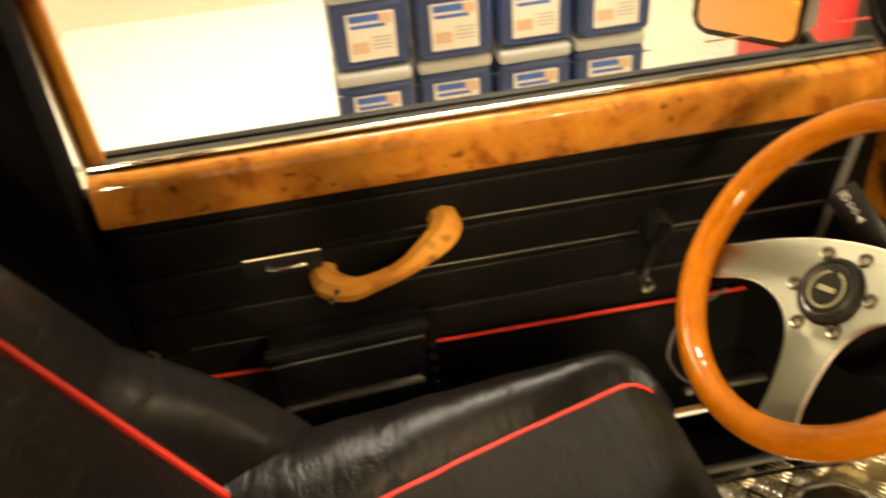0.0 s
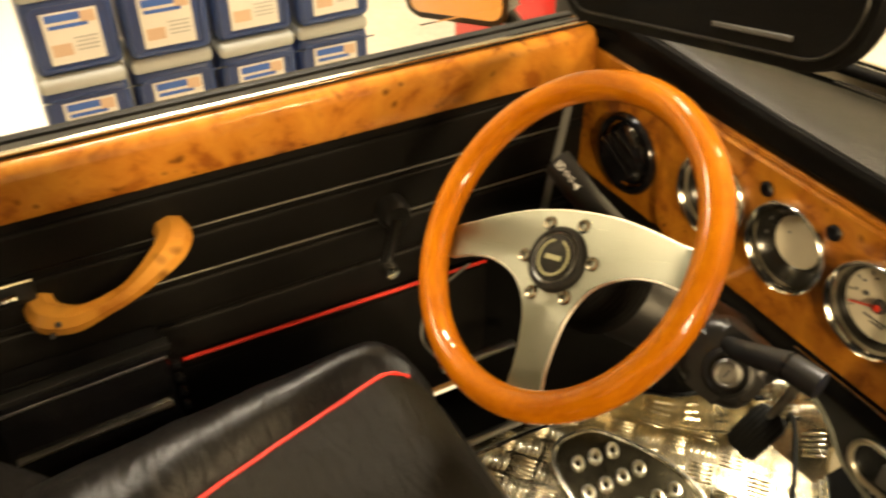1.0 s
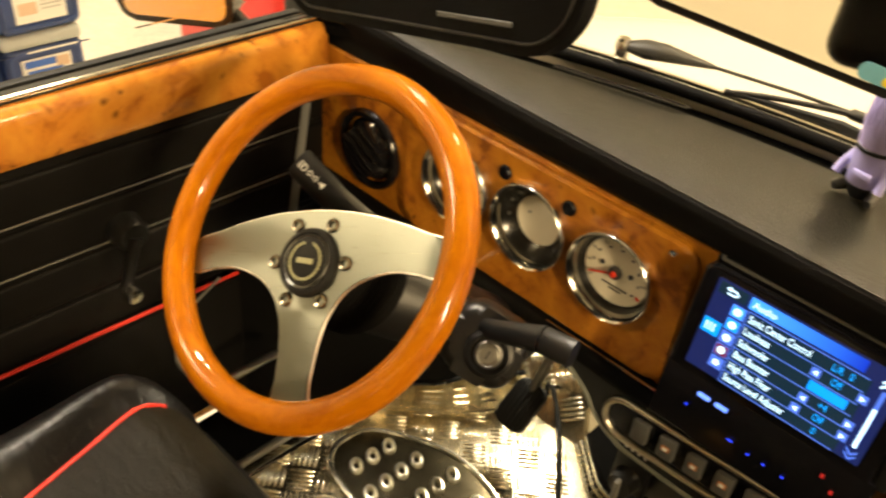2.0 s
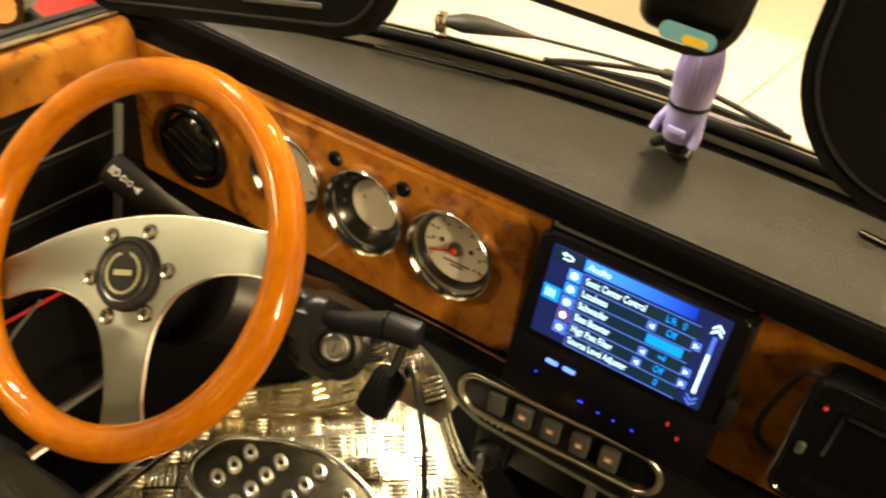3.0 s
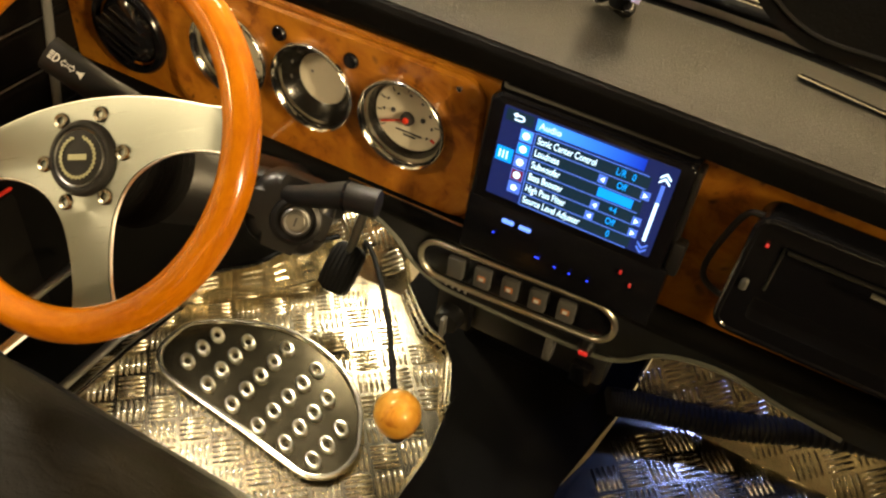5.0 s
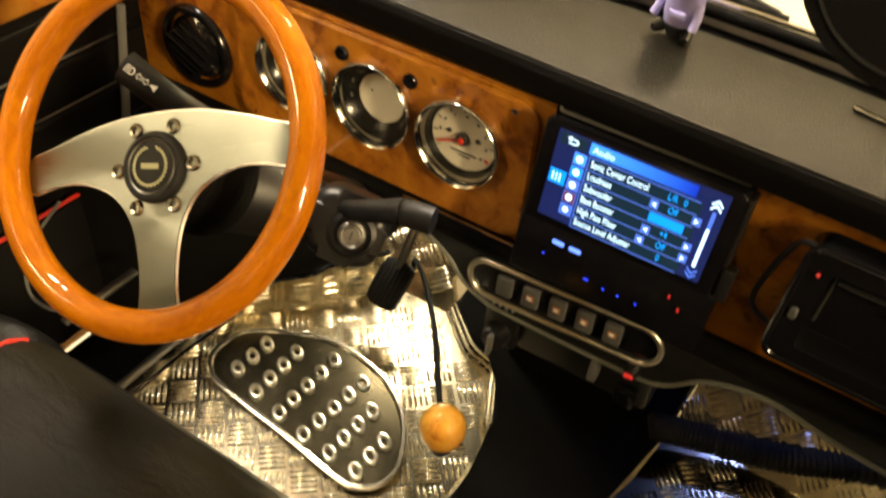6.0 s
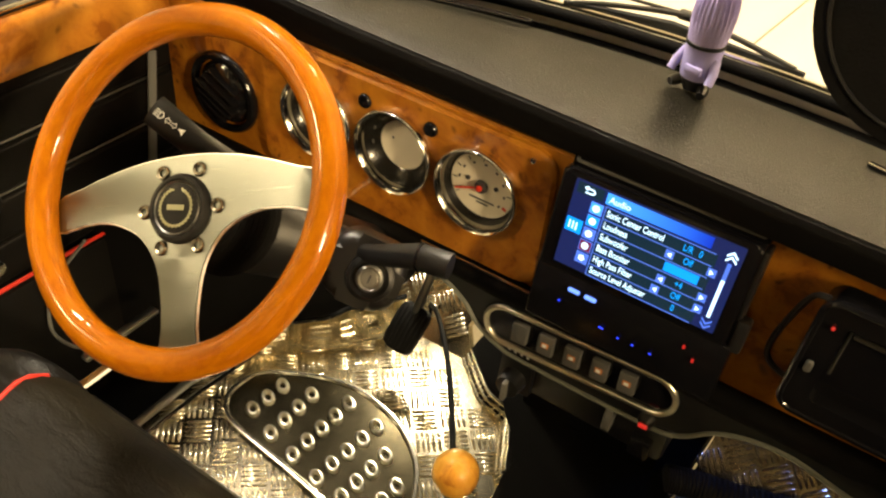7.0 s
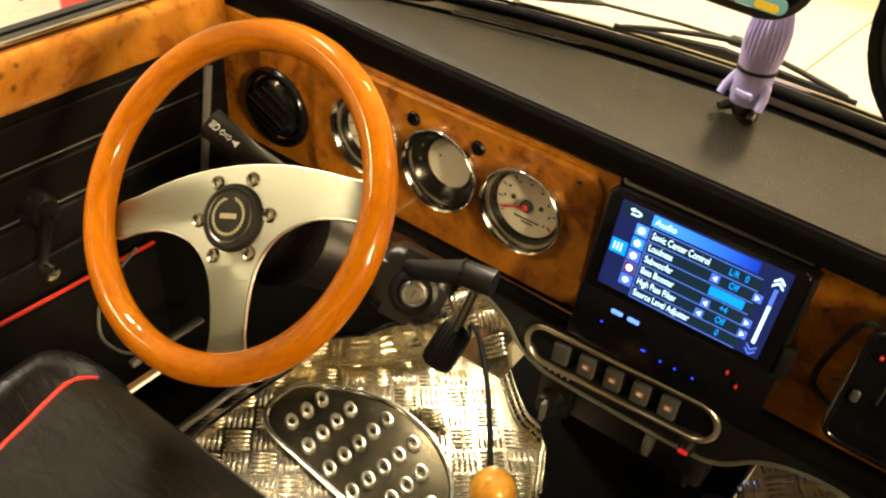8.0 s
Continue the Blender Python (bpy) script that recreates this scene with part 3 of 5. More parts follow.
# the plate is folded up round the wheel arch
LOW = curve_points([(-0.545, -0.035, 0.003), (-0.507, 0.018, 0.003), (-0.451, 0.058, 0.003), (-0.415, 0.096, 0.003), (-0.389, 0.134, 0.004), (-0.36, 0.172, 0.012)], 8)
HIGH = curve_points([(-0.530, -0.045, 0.062), (-0.490, 0.010, 0.066), (-0.446, 0.056, 0.070), (-0.431, 0.090, 0.072), (-0.409, 0.116, 0.074), (-0.375, 0.160, 0.078)], 8)
part("arch_upstand", surface(lambda u, v: LOW[round(u * 40)].lerp(HIGH[round(u * 40)], v) + Vector((-0.006, 0.006, 0)) * math.sin(math.pi * v), 40, 6, 0.003, (-0.7, 0.7, 0)), CHEQUER, floor, "bright plate folded up round the wheel arch")
part("upstand_rim", tube(HIGH, 0.0048, 8), CHROME, floor)
part("upstand_foot", tube(LOW, 0.0030, 8), BAR_STEEL, floor)
for k in range(30):
    p, q = LOW[1 + round(k * 39 / 30)], HIGH[1 + round(k * 39 / 30)]
    if k % 6 < 3:
        part("upstand_bar", tube([p.lerp(q, 0.15), p.lerp(q, 0.5) + Vector((0.001, -0.001, 0)), p.lerp(q, 0.85)], 0.0024, 5), BAR_STEEL, floor)
    else:
        for w in (0.3, 0.5, 0.7):
            if k % 6 == 4:
                a, b = k * 39 // 30, min(40, k * 39 // 30 + 4)
                part("upstand_bar", tube([LOW[a].lerp(HIGH[a], w), LOW[b].lerp(HIGH[b], w)], 0.0024, 5), BAR_STEEL, floor)

hp = thing("heel_plate", "dark polished oval heel plate with raised bright rings", "foot plate")
heel_line = [(-0.494, -0.104), (-0.496, -0.075), (-0.490, -0.048), (-0.466, -0.026), (-0.410, 0.004), (-0.353, 0.017), (-0.289, 0.008), (-0.245, -0.012), (-0.212, -0.038), (-0.190, -0.070), (-0.174, -0.108), (-0.181, -0.144), (-0.203, -0.161), (-0.228, -0.163), (-0.325, -0.150), (-0.440, -0.138), (-0.476, -0.126)]
heel_curve = [(p.x, p.y) for p in curve_points([(x, y, 0) for x, y in heel_line], 6, True)]
part("plate", plate(heel_curve, 0.002, 0.008, 0.002), HEEL, hp)
part("rim", tube([(x, y, 0.009) for x, y in heel_curve], 0.0044, 8, True, flat=0.8), BAR_STEEL, hp, "bright steel rim")
ring_bm = lathe([(0.0056, 0.0), (0.0062, 0.0034), (0.0084, 0.0050), (0.0108, 0.0046), (0.0124, 0.0020), (0.0130, 0.0)], 28, pose(0, 0, 0, 0, 0, -34) @ Matrix.Diagonal((1.16, 0.74, 1.0, 1.0)))
ring_me = finish("raised_ring", ring_bm, simple("ring_steel", (0.90, 0.86, 0.72), 0.30, 1.0, vary=0.1))
for col, (x, y0, dx) in enumerate(((-0.451, -0.102, 0.002), (-0.401, -0.118, 0.0), (-0.354, -0.127, 0.001), (-0.307, -0.136, 0.003), (-0.261, -0.139, 0.002), (-0.217, -0.141, 0.002))):
    for row in range(6):
        x, y = x + dx, y0 + 0.0288 * row
        near = min(math.hypot(x - a, y - b) for a, b in heel_curve)
        inside = sum((a[1] > y) != (b[1] > y) and x < (b[0] - a[0]) * (y - a[1]) / (b[1] - a[1]) + a[0] for a, b in zip(heel_curve, heel_curve[1:] + heel_curve[:1])) % 2
        if inside and near > 0.0145:
            ob = new("raised_ring", ring_me)
            ob.parent = hp
            ob.location = (x, y, 0.0078)

solo("tunnel", plate([(-0.083, -1.6)] + [(x + 0.004, y) for x, y in EDGE] + [(-0.262, 0.41), (0.11, 0.41), (0.095, 0.16), (0.06, -0.03), (0.055, -1.6)], -0.01, 0.040, 0.010, seg=3), CARPET, "black carpeted centre tunnel", "tunnel", "structure")
# added box that keeps the footwell lamp off the passenger side
solo("console", boxed((-0.043, 0.265, 0.16), (0.205, 0.29, 0.32), 0.012), CARPET, "black box added under the dashboard to block lamp spill", "console", "structure")
solo("wheel_arch", plate([(-0.66, -0.16), (-0.60, -0.13), (-0.545, -0.04), (-0.505, 0.06), (-0.435, 0.19), (-0.42, 0.41), (-0.66, 0.41)], -0.01, 0.30, 0.02, seg=3), CARPET, "black carpeted wheel arch in the driver's footwell", "wheel arch", "structure")
solo("wall_kick_1", boxed((-0.675, 0.20, 0.27), (0.03, 0.46, 0.58)), VINYL_BLACK, "black kick panel ahead of the driver's door", "wall", "structure")
solo("wall_kick_2", boxed((0.635, 0.20, 0.27), (0.03, 0.46, 0.58)), VINYL_BLACK, "black kick panel ahead of the passenger door", "wall", "structure")

# driver's door
door = thing("door_1", "black vinyl driver's door with amber burr wood capping", "door", kind="structure")
part("card", boxed((-0.675, -0.44, 0.28), (0.04, 0.98, 0.50), 0.006), CARD, door)
part("outer_skin", boxed((-0.735, -0.44, 0.235), (0.03, 0.98, 0.60), 0.01), PAINT, door, "orange painted outer door skin")
ramp_ = [(-0.655, 0.504), (-0.650, 0.502), (-0.640, 0.505), (-0.636, 0.512), (-0.6365, 0.546), (-0.639, 0.555), (-0.643, 0.5605), (-0.648, 0.5635), (-0.6535, 0.5648), (-0.655, 0.50)]
TRIM = Matrix(((1, 0, 0, 0), (0, 0, 1, 0), (0, 1, 0, 0), (0, 0, 0, 1)))
part("wood_capping", plate(ramp_, -0.905, 0.0, 0.004, m=TRIM), BURR_DOOR, door, "lacquered amber burr walnut capping")
part("chrome_strip", tube([(-0.655, -0.9, 0.5700), (-0.655, 0.0, 0.5700)], 0.0028, 8), CHROME, door, "thin bright window strip")
part("window_rubber", plate([(-0.655, 0.545), (-0.654, 0.567), (-0.657, 0.569), (-0.700, 0.556), (-0.704, 0.553), (-0.704, 0.535)], -0.905, 0.0, m=TRIM), RUBBER, door)
part("window_felt", boxed((-0.726, -0.445, 0.540), (0.014, 0.93, 0.022), 0.004), RUBBER, door)
for z, y0, y1 in ((0.433, -0.86, -0.03), (0.372, -0.86, -0.03), (0.308, -0.86, -0.03)):
    part("bead", tube([(-0.6545, y0, z + 0.004), (-0.6545, y1, z - 0.004)], 0.0014, 8), STEEL, door)
for z in (0.46, 0.40, 0.34, 0.285):
    part("padded_roll", boxed((-0.656, -0.44, z), (0.012, 0.95, 0.052), 0.0055, seg=3), CARD, door)
part("red_piping", tube([(-0.640, -0.565, 0.266), (-0.640, -0.06, 0.257)], 0.0027, 8), RED, door, "bright red piping")
part("red_piping", tube([(-0.640, -0.86, 0.276), (-0.640, -0.76, 0.272)], 0.0027, 8), RED, door, "bright red piping")
part("lower_pocket", boxed((-0.648, -0.29, 0.15), (0.02, 0.56, 0.205), 0.008), CARD, door)
grip = curve_points([(-0.652, -0.543, 0.445), (-0.632, -0.544, 0.443), (-0.617, -0.558, 0.435), (-0.609, -0.596, 0.413), (-0.610, -0.632, 0.399), (-0.614, -0.660, 0.392), (-0.630, -0.684, 0.392), (-0.652, -0.688, 0.394)], 6)
thick = [p.x for p in curve_points([(0.0185, 0, 0), (0.0195, 0, 0), (0.0180, 0, 0), (0.0120, 0, 0), (0.0115, 0, 0), (0.0150, 0, 0), (0.0180, 0, 0), (0.0180, 0, 0)], 6)]
hd = part("pull_handle", tube(grip, thick, 8, flat=0.80), HANDLE_WOOD, door, "amber wooden pull handle", auto=25)
for dy, dz in ((-0.676, 0.396), (-0.684, 0.384)):
    part("screw_hole", lathe([(0.0, 0.001), (0.003, 0.001), (0.003, -0.004)], 10, pose(-0.607, dy, dz, 0, 75, 0)), INK, hd)
lt = part("latch_plate", plate(rounded(0.088, 0.026, 0.004, 4), 0, 0.006, 0.002, m=Matrix.Translation((-0.651, -0.731, 0.418)) @ pose(0, 0, 0, 0, 90, 0) @ pose(0, 0, 0, 0, 0, 90)), PLASTIC, door)
part("lever", tube([(-0.645, -0.75, 0.418), (-0.636, -0.73, 0.421), (-0.636, -0.705, 0.422)], 0.004, 8), CHROME, lt, "small chrome latch lever")
part("edge_trim", tube([(-0.646, -0.775, 0.4315), (-0.646, -0.687, 0.4315)], 0.0022, 6), CHROME, lt)
wd = part("window_winder", lathe([(0.0, 0.03), (0.016, 0.028), (0.02, 0.02), (0.021, 0.0)], 24, pose(-0.652, -0.285, 0.385, 0, 90, 0)), PLASTIC, door)
part("crank", tube([(-0.625, -0.285, 0.385), (-0.618, -0.30, 0.35), (-0.620, -0.307, 0.328)], [0.008, 0.006, 0.006], 10), PLASTIC, wd)
part("crank_knob", lathe([(0.0, 0.024), (0.009, 0.021), (0.011, 0.012), (0.007, 0.0)], 16, pose(-0.622, -0.306, 0.325, 0, 90, 0)), CHROME, wd, "chrome winder knob")
part("hinge_strap", tube([(-0.640, -0.034, 0.470), (-0.642, -0.058, 0.31), (-0.644, -0.075, 0.20)], 0.0055, 8, flat=0.6), GREY, door, "grey painted door edge strip")
dg = part("pane", boxed((-0.716, -0.445, 0.80), (0.004, 0.92, 0.44)), PANE, door)
dg.visible_shadow = False
part("frame_top", tube([(-0.70, 0.02, 0.60), (-0.66, -0.14, 1.06), (-0.655, -0.90, 1.09)], 0.016, 10), VINYL_BLACK, door)

# a slatted glossy speaker pod between seat and door
pod = thing("door_bin", "glossy black slatted bin fixed to the door beside the seat", "bin")
part("body", boxed((-0.625, -0.675, 0.240), (0.05, 0.185, 0.175), 0.008), GLOSS, pod)
for z, w, mt in ((0.330, 0.192, PLASTIC), (0.322, 0.190, GLOSS), (0.316, 0.180, SATIN), (0.243, 0.170, SATIN), (0.167, 0.11, STEEL), (0.150, 0.09, PLASTIC)):
    part("rail", boxed((-0.600, -0.675 if w > 0.12 else -0.695, z), (0.014, w, 0.0042 if mt is SATIN else 0.008), 0.001, m=Matrix.Translation((0, -0.675, z)) @ pose(0, 0, 0, 2.5, 0, 0) @ Matrix.Translation((0, 0.675, -z))), mt, pod, "bright edged horizontal rail" if mt is SATIN else "")
for k in range(4):
    part("clip", boxed((-0.594, -0.577, 0.306 - k * 0.022), (0.012, 0.010, 0.010), 0.003), GLOSS, pod)


# seats
def seat(cx, label, handed):
    s = thing("car_seat", label, "seat", (cx, 0, 0), group="front seats")
    half = 0.235

    def edge_share(v):
        return min(0.70, max(0.22, 0.32 + 0.75 * (v - 0.378)))

    def cushion(u, v):
        x = (u - 0.5) * 2 * half
        y = -0.88 + v * 0.572
        e, f = abs(x) / half, edge_share(v)
        w = min(1.0, max(0.0, (e - f) / (1 - f)))
        z = 0.300 + 0.034 * math.sin(math.pi * min(1, w * 1.25)) * (1 - 0.3 * w) - 0.075 * max(0, w - 0.7) / 0.3 * w
        fall = max(0.0, (v - 0.865) / 0.135)
        z += 0.010 * math.sin(math.pi * v) - 0.085 * fall ** 2.0
        y -= 0.05 * max(0, e - 0.6) * v
        z += 0.0025 * noise.noise(Vector((x * 22, y * 22, handed)))
        return (x, y, z)

    part("cushion", surface(cushion, 56, 44, 0.19), LEATHER, s)

    def insert(u, v):
        q = 0.05 + v * 0.90
        return tuple(Vector(cushion(0.5 + (u - 0.5) * edge_share(q), q)) + Vector((0, 0, 0.005)))

    part("cushion_insert", surface(insert, 28, 28, 0.02), LEATHER_GREY, s, "dark grey leather insert")
    for side in (-1, 1):
        part("piping", tube([Vector(cushion(0.5 + side * 0.5 * edge_share(0.05 + 0.88 * k / 30), 0.05 + 0.88 * k / 30)) + Vector((0, 0, 0.004)) for k in range(31)], 0.0031, 8), RED, s, "bright red piping")

    def back(u, v):
        z = 0.24 + v * 0.52
        e = abs(u - 0.5) * 2
        x = (u - 0.5) * 2 * half * (1 - 0.12 * v)
        y = -0.815 - 0.54 * (z - 0.322)
        w = min(1.0, max(0.0, (e - 0.45) / 0.2))
        y += 0.075 * w * w * (3 - 2 * w) * max(0.0, 1 - ((z - 0.27) / 0.20) ** 2) - 0.20 * max(0, e - 0.88) + 0.012 * w * min(1, v * 2)
        return (x, y, z - 0.05 * e ** 4 * v)

    part("backrest", surface(back, 48, 36, 0.11, (0, -1, 0.1)), LEATHER, s)
    part("backrest_insert", surface(lambda u, v: tuple(Vector(back(0.5 + (u - 0.5) * 0.44, 0.03 + 0.9 * v)) + Vector((0, 0.005, 0.001))), 20, 20, 0.02, (0, -1, 0)), LEATHER, s)
    for side in (0.277, 0.723):
        part("piping", tube([Vector(back(side, k / 30)) + Vector((0, 0.005, 0.002)) for k in range(31)], 0.0045, 8), RED, s, "bright red piping")
    part("seam", tube([Vector(back(0.03 + 0.24 * k / 10, 0.40)) + Vector((0, 0.003, 0.001)) for k in range(11)], 0.003, 6), LEATHER_GREY, s)
    part("headrest", boxed((0, -1.05, 0.90), (0.25, 0.09, 0.16), 0.04, seg=4), LEATHER, s)
    part("base", boxed((0, -0.60, 0.05), (0.36, 0.46, 0.10), 0.01), VINYL_BLACK, s)
    return s


seat(-0.305, "black leather driver's seat with red piping", 1)
seat(0.300, "black leather passenger seat with red piping", -1)

# dashboard
dash = thing("dashboard", "black padded dashboard with burr walnut facing", "dashboard", kind="structure")


def front_y(x):
    return -0.014 - 0.035 * (x - CX) + 0.01 * max(0.0, (-0.35 - x) / 0.3)


def pad_at(u, v):
    x = CX + (u - 0.5) * 1.25
    a, b = front_y(x), base_y(x) - 0.036
    return (x, a + v * (b - a), 0.5835 + 0.006 * math.sin(math.pi * v ** 0.8) - 0.004 * v)


LIP = [(0.004, 0.5832), (-0.003, 0.581), (-0.006, 0.575), (-0.006, 0.566), (-0.004, 0.552)]


def lip_at(u, v):
    x = CX + (u - 0.5) * 1.25
    k = min(int(v * 5), 4)
    y0 = front_y(x)
    pts = [(y0 + a, z) for a, z in LIP] + [(0.004, 0.538)]
    w = v * 5 - k
    (ya, za), (yb, zb) = pts[k], pts[k + 1]
    return (x, ya + w * (yb - ya), za + w * (zb - za))


part("padded_top", surface(pad_at, 60, 32, 0.012), VINYL, dash, "dark grey grained vinyl dash top")
part("under_lip", surface(lip_at, 50, 15, 0.006, (0, 1, 0)), VINYL_BLACK, dash, "black rolled dash edge")
part("body", boxed((CX, 0.085, 0.452), (1.25, 0.10, 0.196), 0.004), VINYL_BLACK, dash)
HOLES = [(-0.402, 0.462, 0.0460), (-0.296, 0.462, 0.0460), (-0.190, 0.4605, 0.0460)]
part("demister_trough", surface(lambda u, v: (CX + (u - 0.5) * 1.22, base_y(CX + (u - 0.5) * 1.22) - 0.040 + v * 0.046, 0.563 + 0.004 * v), 40, 2, 0.01), CARPET, dash)


def panel(x0, x1, z0, z1, r):
    return rounded(x1 - x0, z1 - z0, r, 6, (x0 + x1) / 2, (z0 + z1) / 2)


part("wood_backing", plate_holes(panel(-0.652, -0.094, 0.362, 0.538, 0.006), HOLES, 0.002, 0.011, 0.002, m=FACE @ Matrix.Translation((0, 0, -0.011))), BURR, dash, "lacquered burr walnut facing")
part("wood_plaque", plate_holes(panel(-0.487, -0.108, 0.366, 0.534, 0.026), HOLES, 0.0003, 0.008, 0.003, m=FACE), BURR, dash, "raised burr walnut instrument plaque")
part("wood_backing", plate(panel(0.082, 0.60, 0.362, 0.537, 0.006), 0.002, 0.011, 0.002, m=FACE @ Matrix.Translation((0, 0, -0.011))), BURR, dash, "lacquered burr walnut facing")
part("lower_roll", tube([(-0.655, -0.004, 0.349), (-0.22, -0.006, 0.352), (-0.09, -0.010, 0.352), (0.60, -0.008, 0.348)], 0.014, 12), VINYL_BLACK, dash)
part("chrome_strip", tube([(-0.25, -0.012, 0.3635), (-0.1, -0.012, 0.3655)], 0.0016, 6), CHROME, dash)
for x in (-0.337, -0.252):
    part("warning_lamp", lathe([(0.0, 0.003), (0.007, 0.004), (0.0085, 0.002), (0.0085, 0.0)], 20, Matrix.Translation((x, -0.008, 0.508)) @ FACE), GLOSS, dash, "small dark warning lamp")
# chrome dot stands in for the glint on the plaque's rounded corner
for x in (-0.134,):
    for z in (0.522,):
        part("screw_and_glint", lathe([(0.0, 0.003), (0.003, 0.002), (0.0035, 0.0)], 12, Matrix.Translation((x, -0.008, z)) @ FACE), CHROME, dash)
for x0, x1, y0, y1 in ((-0.374, -0.222, 0.095, 0.132), (0.131, 0.300, 0.092, 0.054)):
    m_ = pose((x0 + x1) / 2, (y0 + y1) / 2, 0.5865, 0, 0, math.degrees(math.atan2(y1 - y0, x1 - x0)))
    v_ = part("demister_vent", frame_ring(rounded(x1 - x0, 0.008, 0.0038), rounded(x1 - x0 - 0.003, 0.0052, 0.0024), 0.0, 0.0018, m=m_), GLOSS if x0 > 0 else PLASTIC, dash, "long demister slot")
    if x0 > 0:
        part("chrome_strip", tube([m_ @ Vector((sx * (x1 - x0) * 0.49, -0.0036, 0.0022)) for sx in (-1, -0.5, 0, 0.5, 1)], 0.0011, 8), CHROME, v_, "thin chrome strip")
    part("slot", plate(rounded(x1 - x0 - 0.003, 0.0052, 0.0024), -0.001, 0.0008, m=m_), GLOSS, v_)

# lower centre panel with its edge strip
low = [(-0.64, 0.350), (-0.64, 0.338), (-0.30, 0.340), (-0.225, 0.337), (-0.185, 0.318), (-0.162, 0.293), (-0.135, 0.277), (-0.10, 0.272), (0.045, 0.274), (0.085, 0.284), (0.115, 0.312), (0.15, 0.327), (0.19, 0.330), (0.24, 0.319), (0.30, 0.311), (0.58, 0.309), (0.58, 0.350)]
part("centre_panel", plate(low, 0.0, 0.012, 0.003, m=Matrix.Translation((0, -0.006, 0)) @ FACE), PLASTIC, dash)
part("edge_strip", tube(curve_points([(x, -0.019, z) for x, z in low[2:-2]], 4), 0.0026, 8), GREEN_GREY, dash, "grey green edging strip")
part("under_tray", boxed((CX, 0.18, 0.325), (1.2, 0.36, 0.015), 0.004), VINYL_BLACK, dash)


# instruments
def gauge(x, z, r, face_r, deep, label):
    g = thing("gauge", label, "gauge", (x, -0.008, z), group="dashboard gauges")
    part("bezel", lathe([(r * 1.0, 0.0), (r * 1.015, 0.004), (r * 1.0, 0.0085), (r * 0.975, 0.0100), (r * 0.955, 0.0092), (r * 0.90, 0.0030), (r * 0.885, -0.001)], 64, FACE), CHROME, g, "polished chrome bezel")
    part("inner_ring", lathe([(r * 0.925, 0.0045), (r * 0.90, 0.0062), (r * 0.875, 0.0040), (r * 0.86, -0.001)], 64, FACE), DARK_CHROME, g)
    part("dark_cone", lathe([(r * 0.875, 0.001), (r * 0.86, -0.003), (face_r * 1.0, -deep)], 64, FACE), CONE, g)
    part("dial", lathe([(0.0, -deep + 0.0015), (face_r * 0.97, -deep + 0.0015), (face_r * 1.01, -deep - 0.001), (0.0, -deep - 0.002)], 64, FACE), CREAM, g, "cream dial")
    return g


def mark(g, ang, r0, r1, w, y, mat, name="tick"):
    c, s = math.cos(ang), math.sin(ang)
    bm = boxed(((r0 + r1) / 2, 0, 0), (r1 - r0, w, 0.0006), 0, m=Matrix.Translation((0, y, 0)) @ FACE @ pose(0, 0, 0, 0, 0, math.degrees(ang)))
    return part(name, bm, mat, g, smooth=False)


GZ = 0.462
v_t = thing("air_vent", "black swivelling eyeball air vent in the wooden dash", "air vent", (-0.556, 0, 0.431))
part("ring", lathe([(0.053, 0.0), (0.053, 0.004), (0.050, 0.008), (0.044, 0.008), (0.042, 0.002)], 48, FACE), GLOSS, v_t)
part("ball", lathe([(0.0, 0.014), (0.02, 0.013), (0.036, 0.006), (0.044, -0.004)], 40, FACE), GLOSS, v_t)
for k in range(5):
    part("slat", boxed((0, -0.014 + 0.002 * abs(k - 2), -0.024 + 0.012 * k), (0.066 - 0.010 * abs(k - 2), 0.014, 0.003), 0.001, m=pose(0, 0, 0, 0, 25, 0)), GLOSS, v_t)

g1 = gauge(-0.402, GZ, 0.0495, 0.038, 0.010, "chrome rimmed gauge with cream dial behind the wheel")
g2 = gauge(-0.296, GZ, 0.0495, 0.0290, 0.015, "chrome rimmed gauge with a small deep cream dial")
g3 = gauge(-0.190, GZ - 0.0015, 0.0495, 0.0385, 0.010, "chrome rimmed tachometer with cream dial and red needle")
for k in range(9):
    mark(g1, radians(215 - k * 31), 0.028, 0.034, 0.0012, 0.0080, INK)
    mark(g3, radians(212 - k * 30), 0.0305, 0.0355, 0.0009, 0.0080, INK)
    mark(g3, radians(206 - k * 30), 0.0265, 0.0285, 0.0030, 0.0080, INK, "figure")
mark(g3, radians(-28), 0.031, 0.036, 0.003, 0.0078, NEEDLE, "red_mark")
mark(g3, radians(203), -0.006, 0.032, 0.0020, 0.0050, NEEDLE, "needle")
part("hub", lathe([(0.0, 0.002), (0.007, 0.0015), (0.008, -0.005)], 24, Matrix.Translation((0, 0.0062, 0)) @ FACE), INK, g3)
part("hub_cap", lathe([(0.0, 0.0035), (0.003, 0.003), (0.0035, 0.001)], 16, Matrix.Translation((0, 0.0042, 0)) @ FACE), NEEDLE, g3)
for dx in (-0.017, 0.017):
    part("screw_and_glint", lathe([(0.0, 0.001), (0.0026, 0.0006), (0.003, -0.003)], 12, Matrix.Translation((dx, 0.0078, 0.004)) @ FACE), INK, g3)
for k in range(2):
    part("small_print", boxed((0.002 + 0.001 * k, 0.0080, -0.0165 - 0.004 * k), (0.03 - 0.016 * k, 0.0006, 0.0018)), INK, g3, smooth=False)
for k in range(4):
    mark(g2, radians(150 - k * 22), 0.021, 0.0265, 0.0016, 0.0140, NEEDLE if k < 2 else INK)
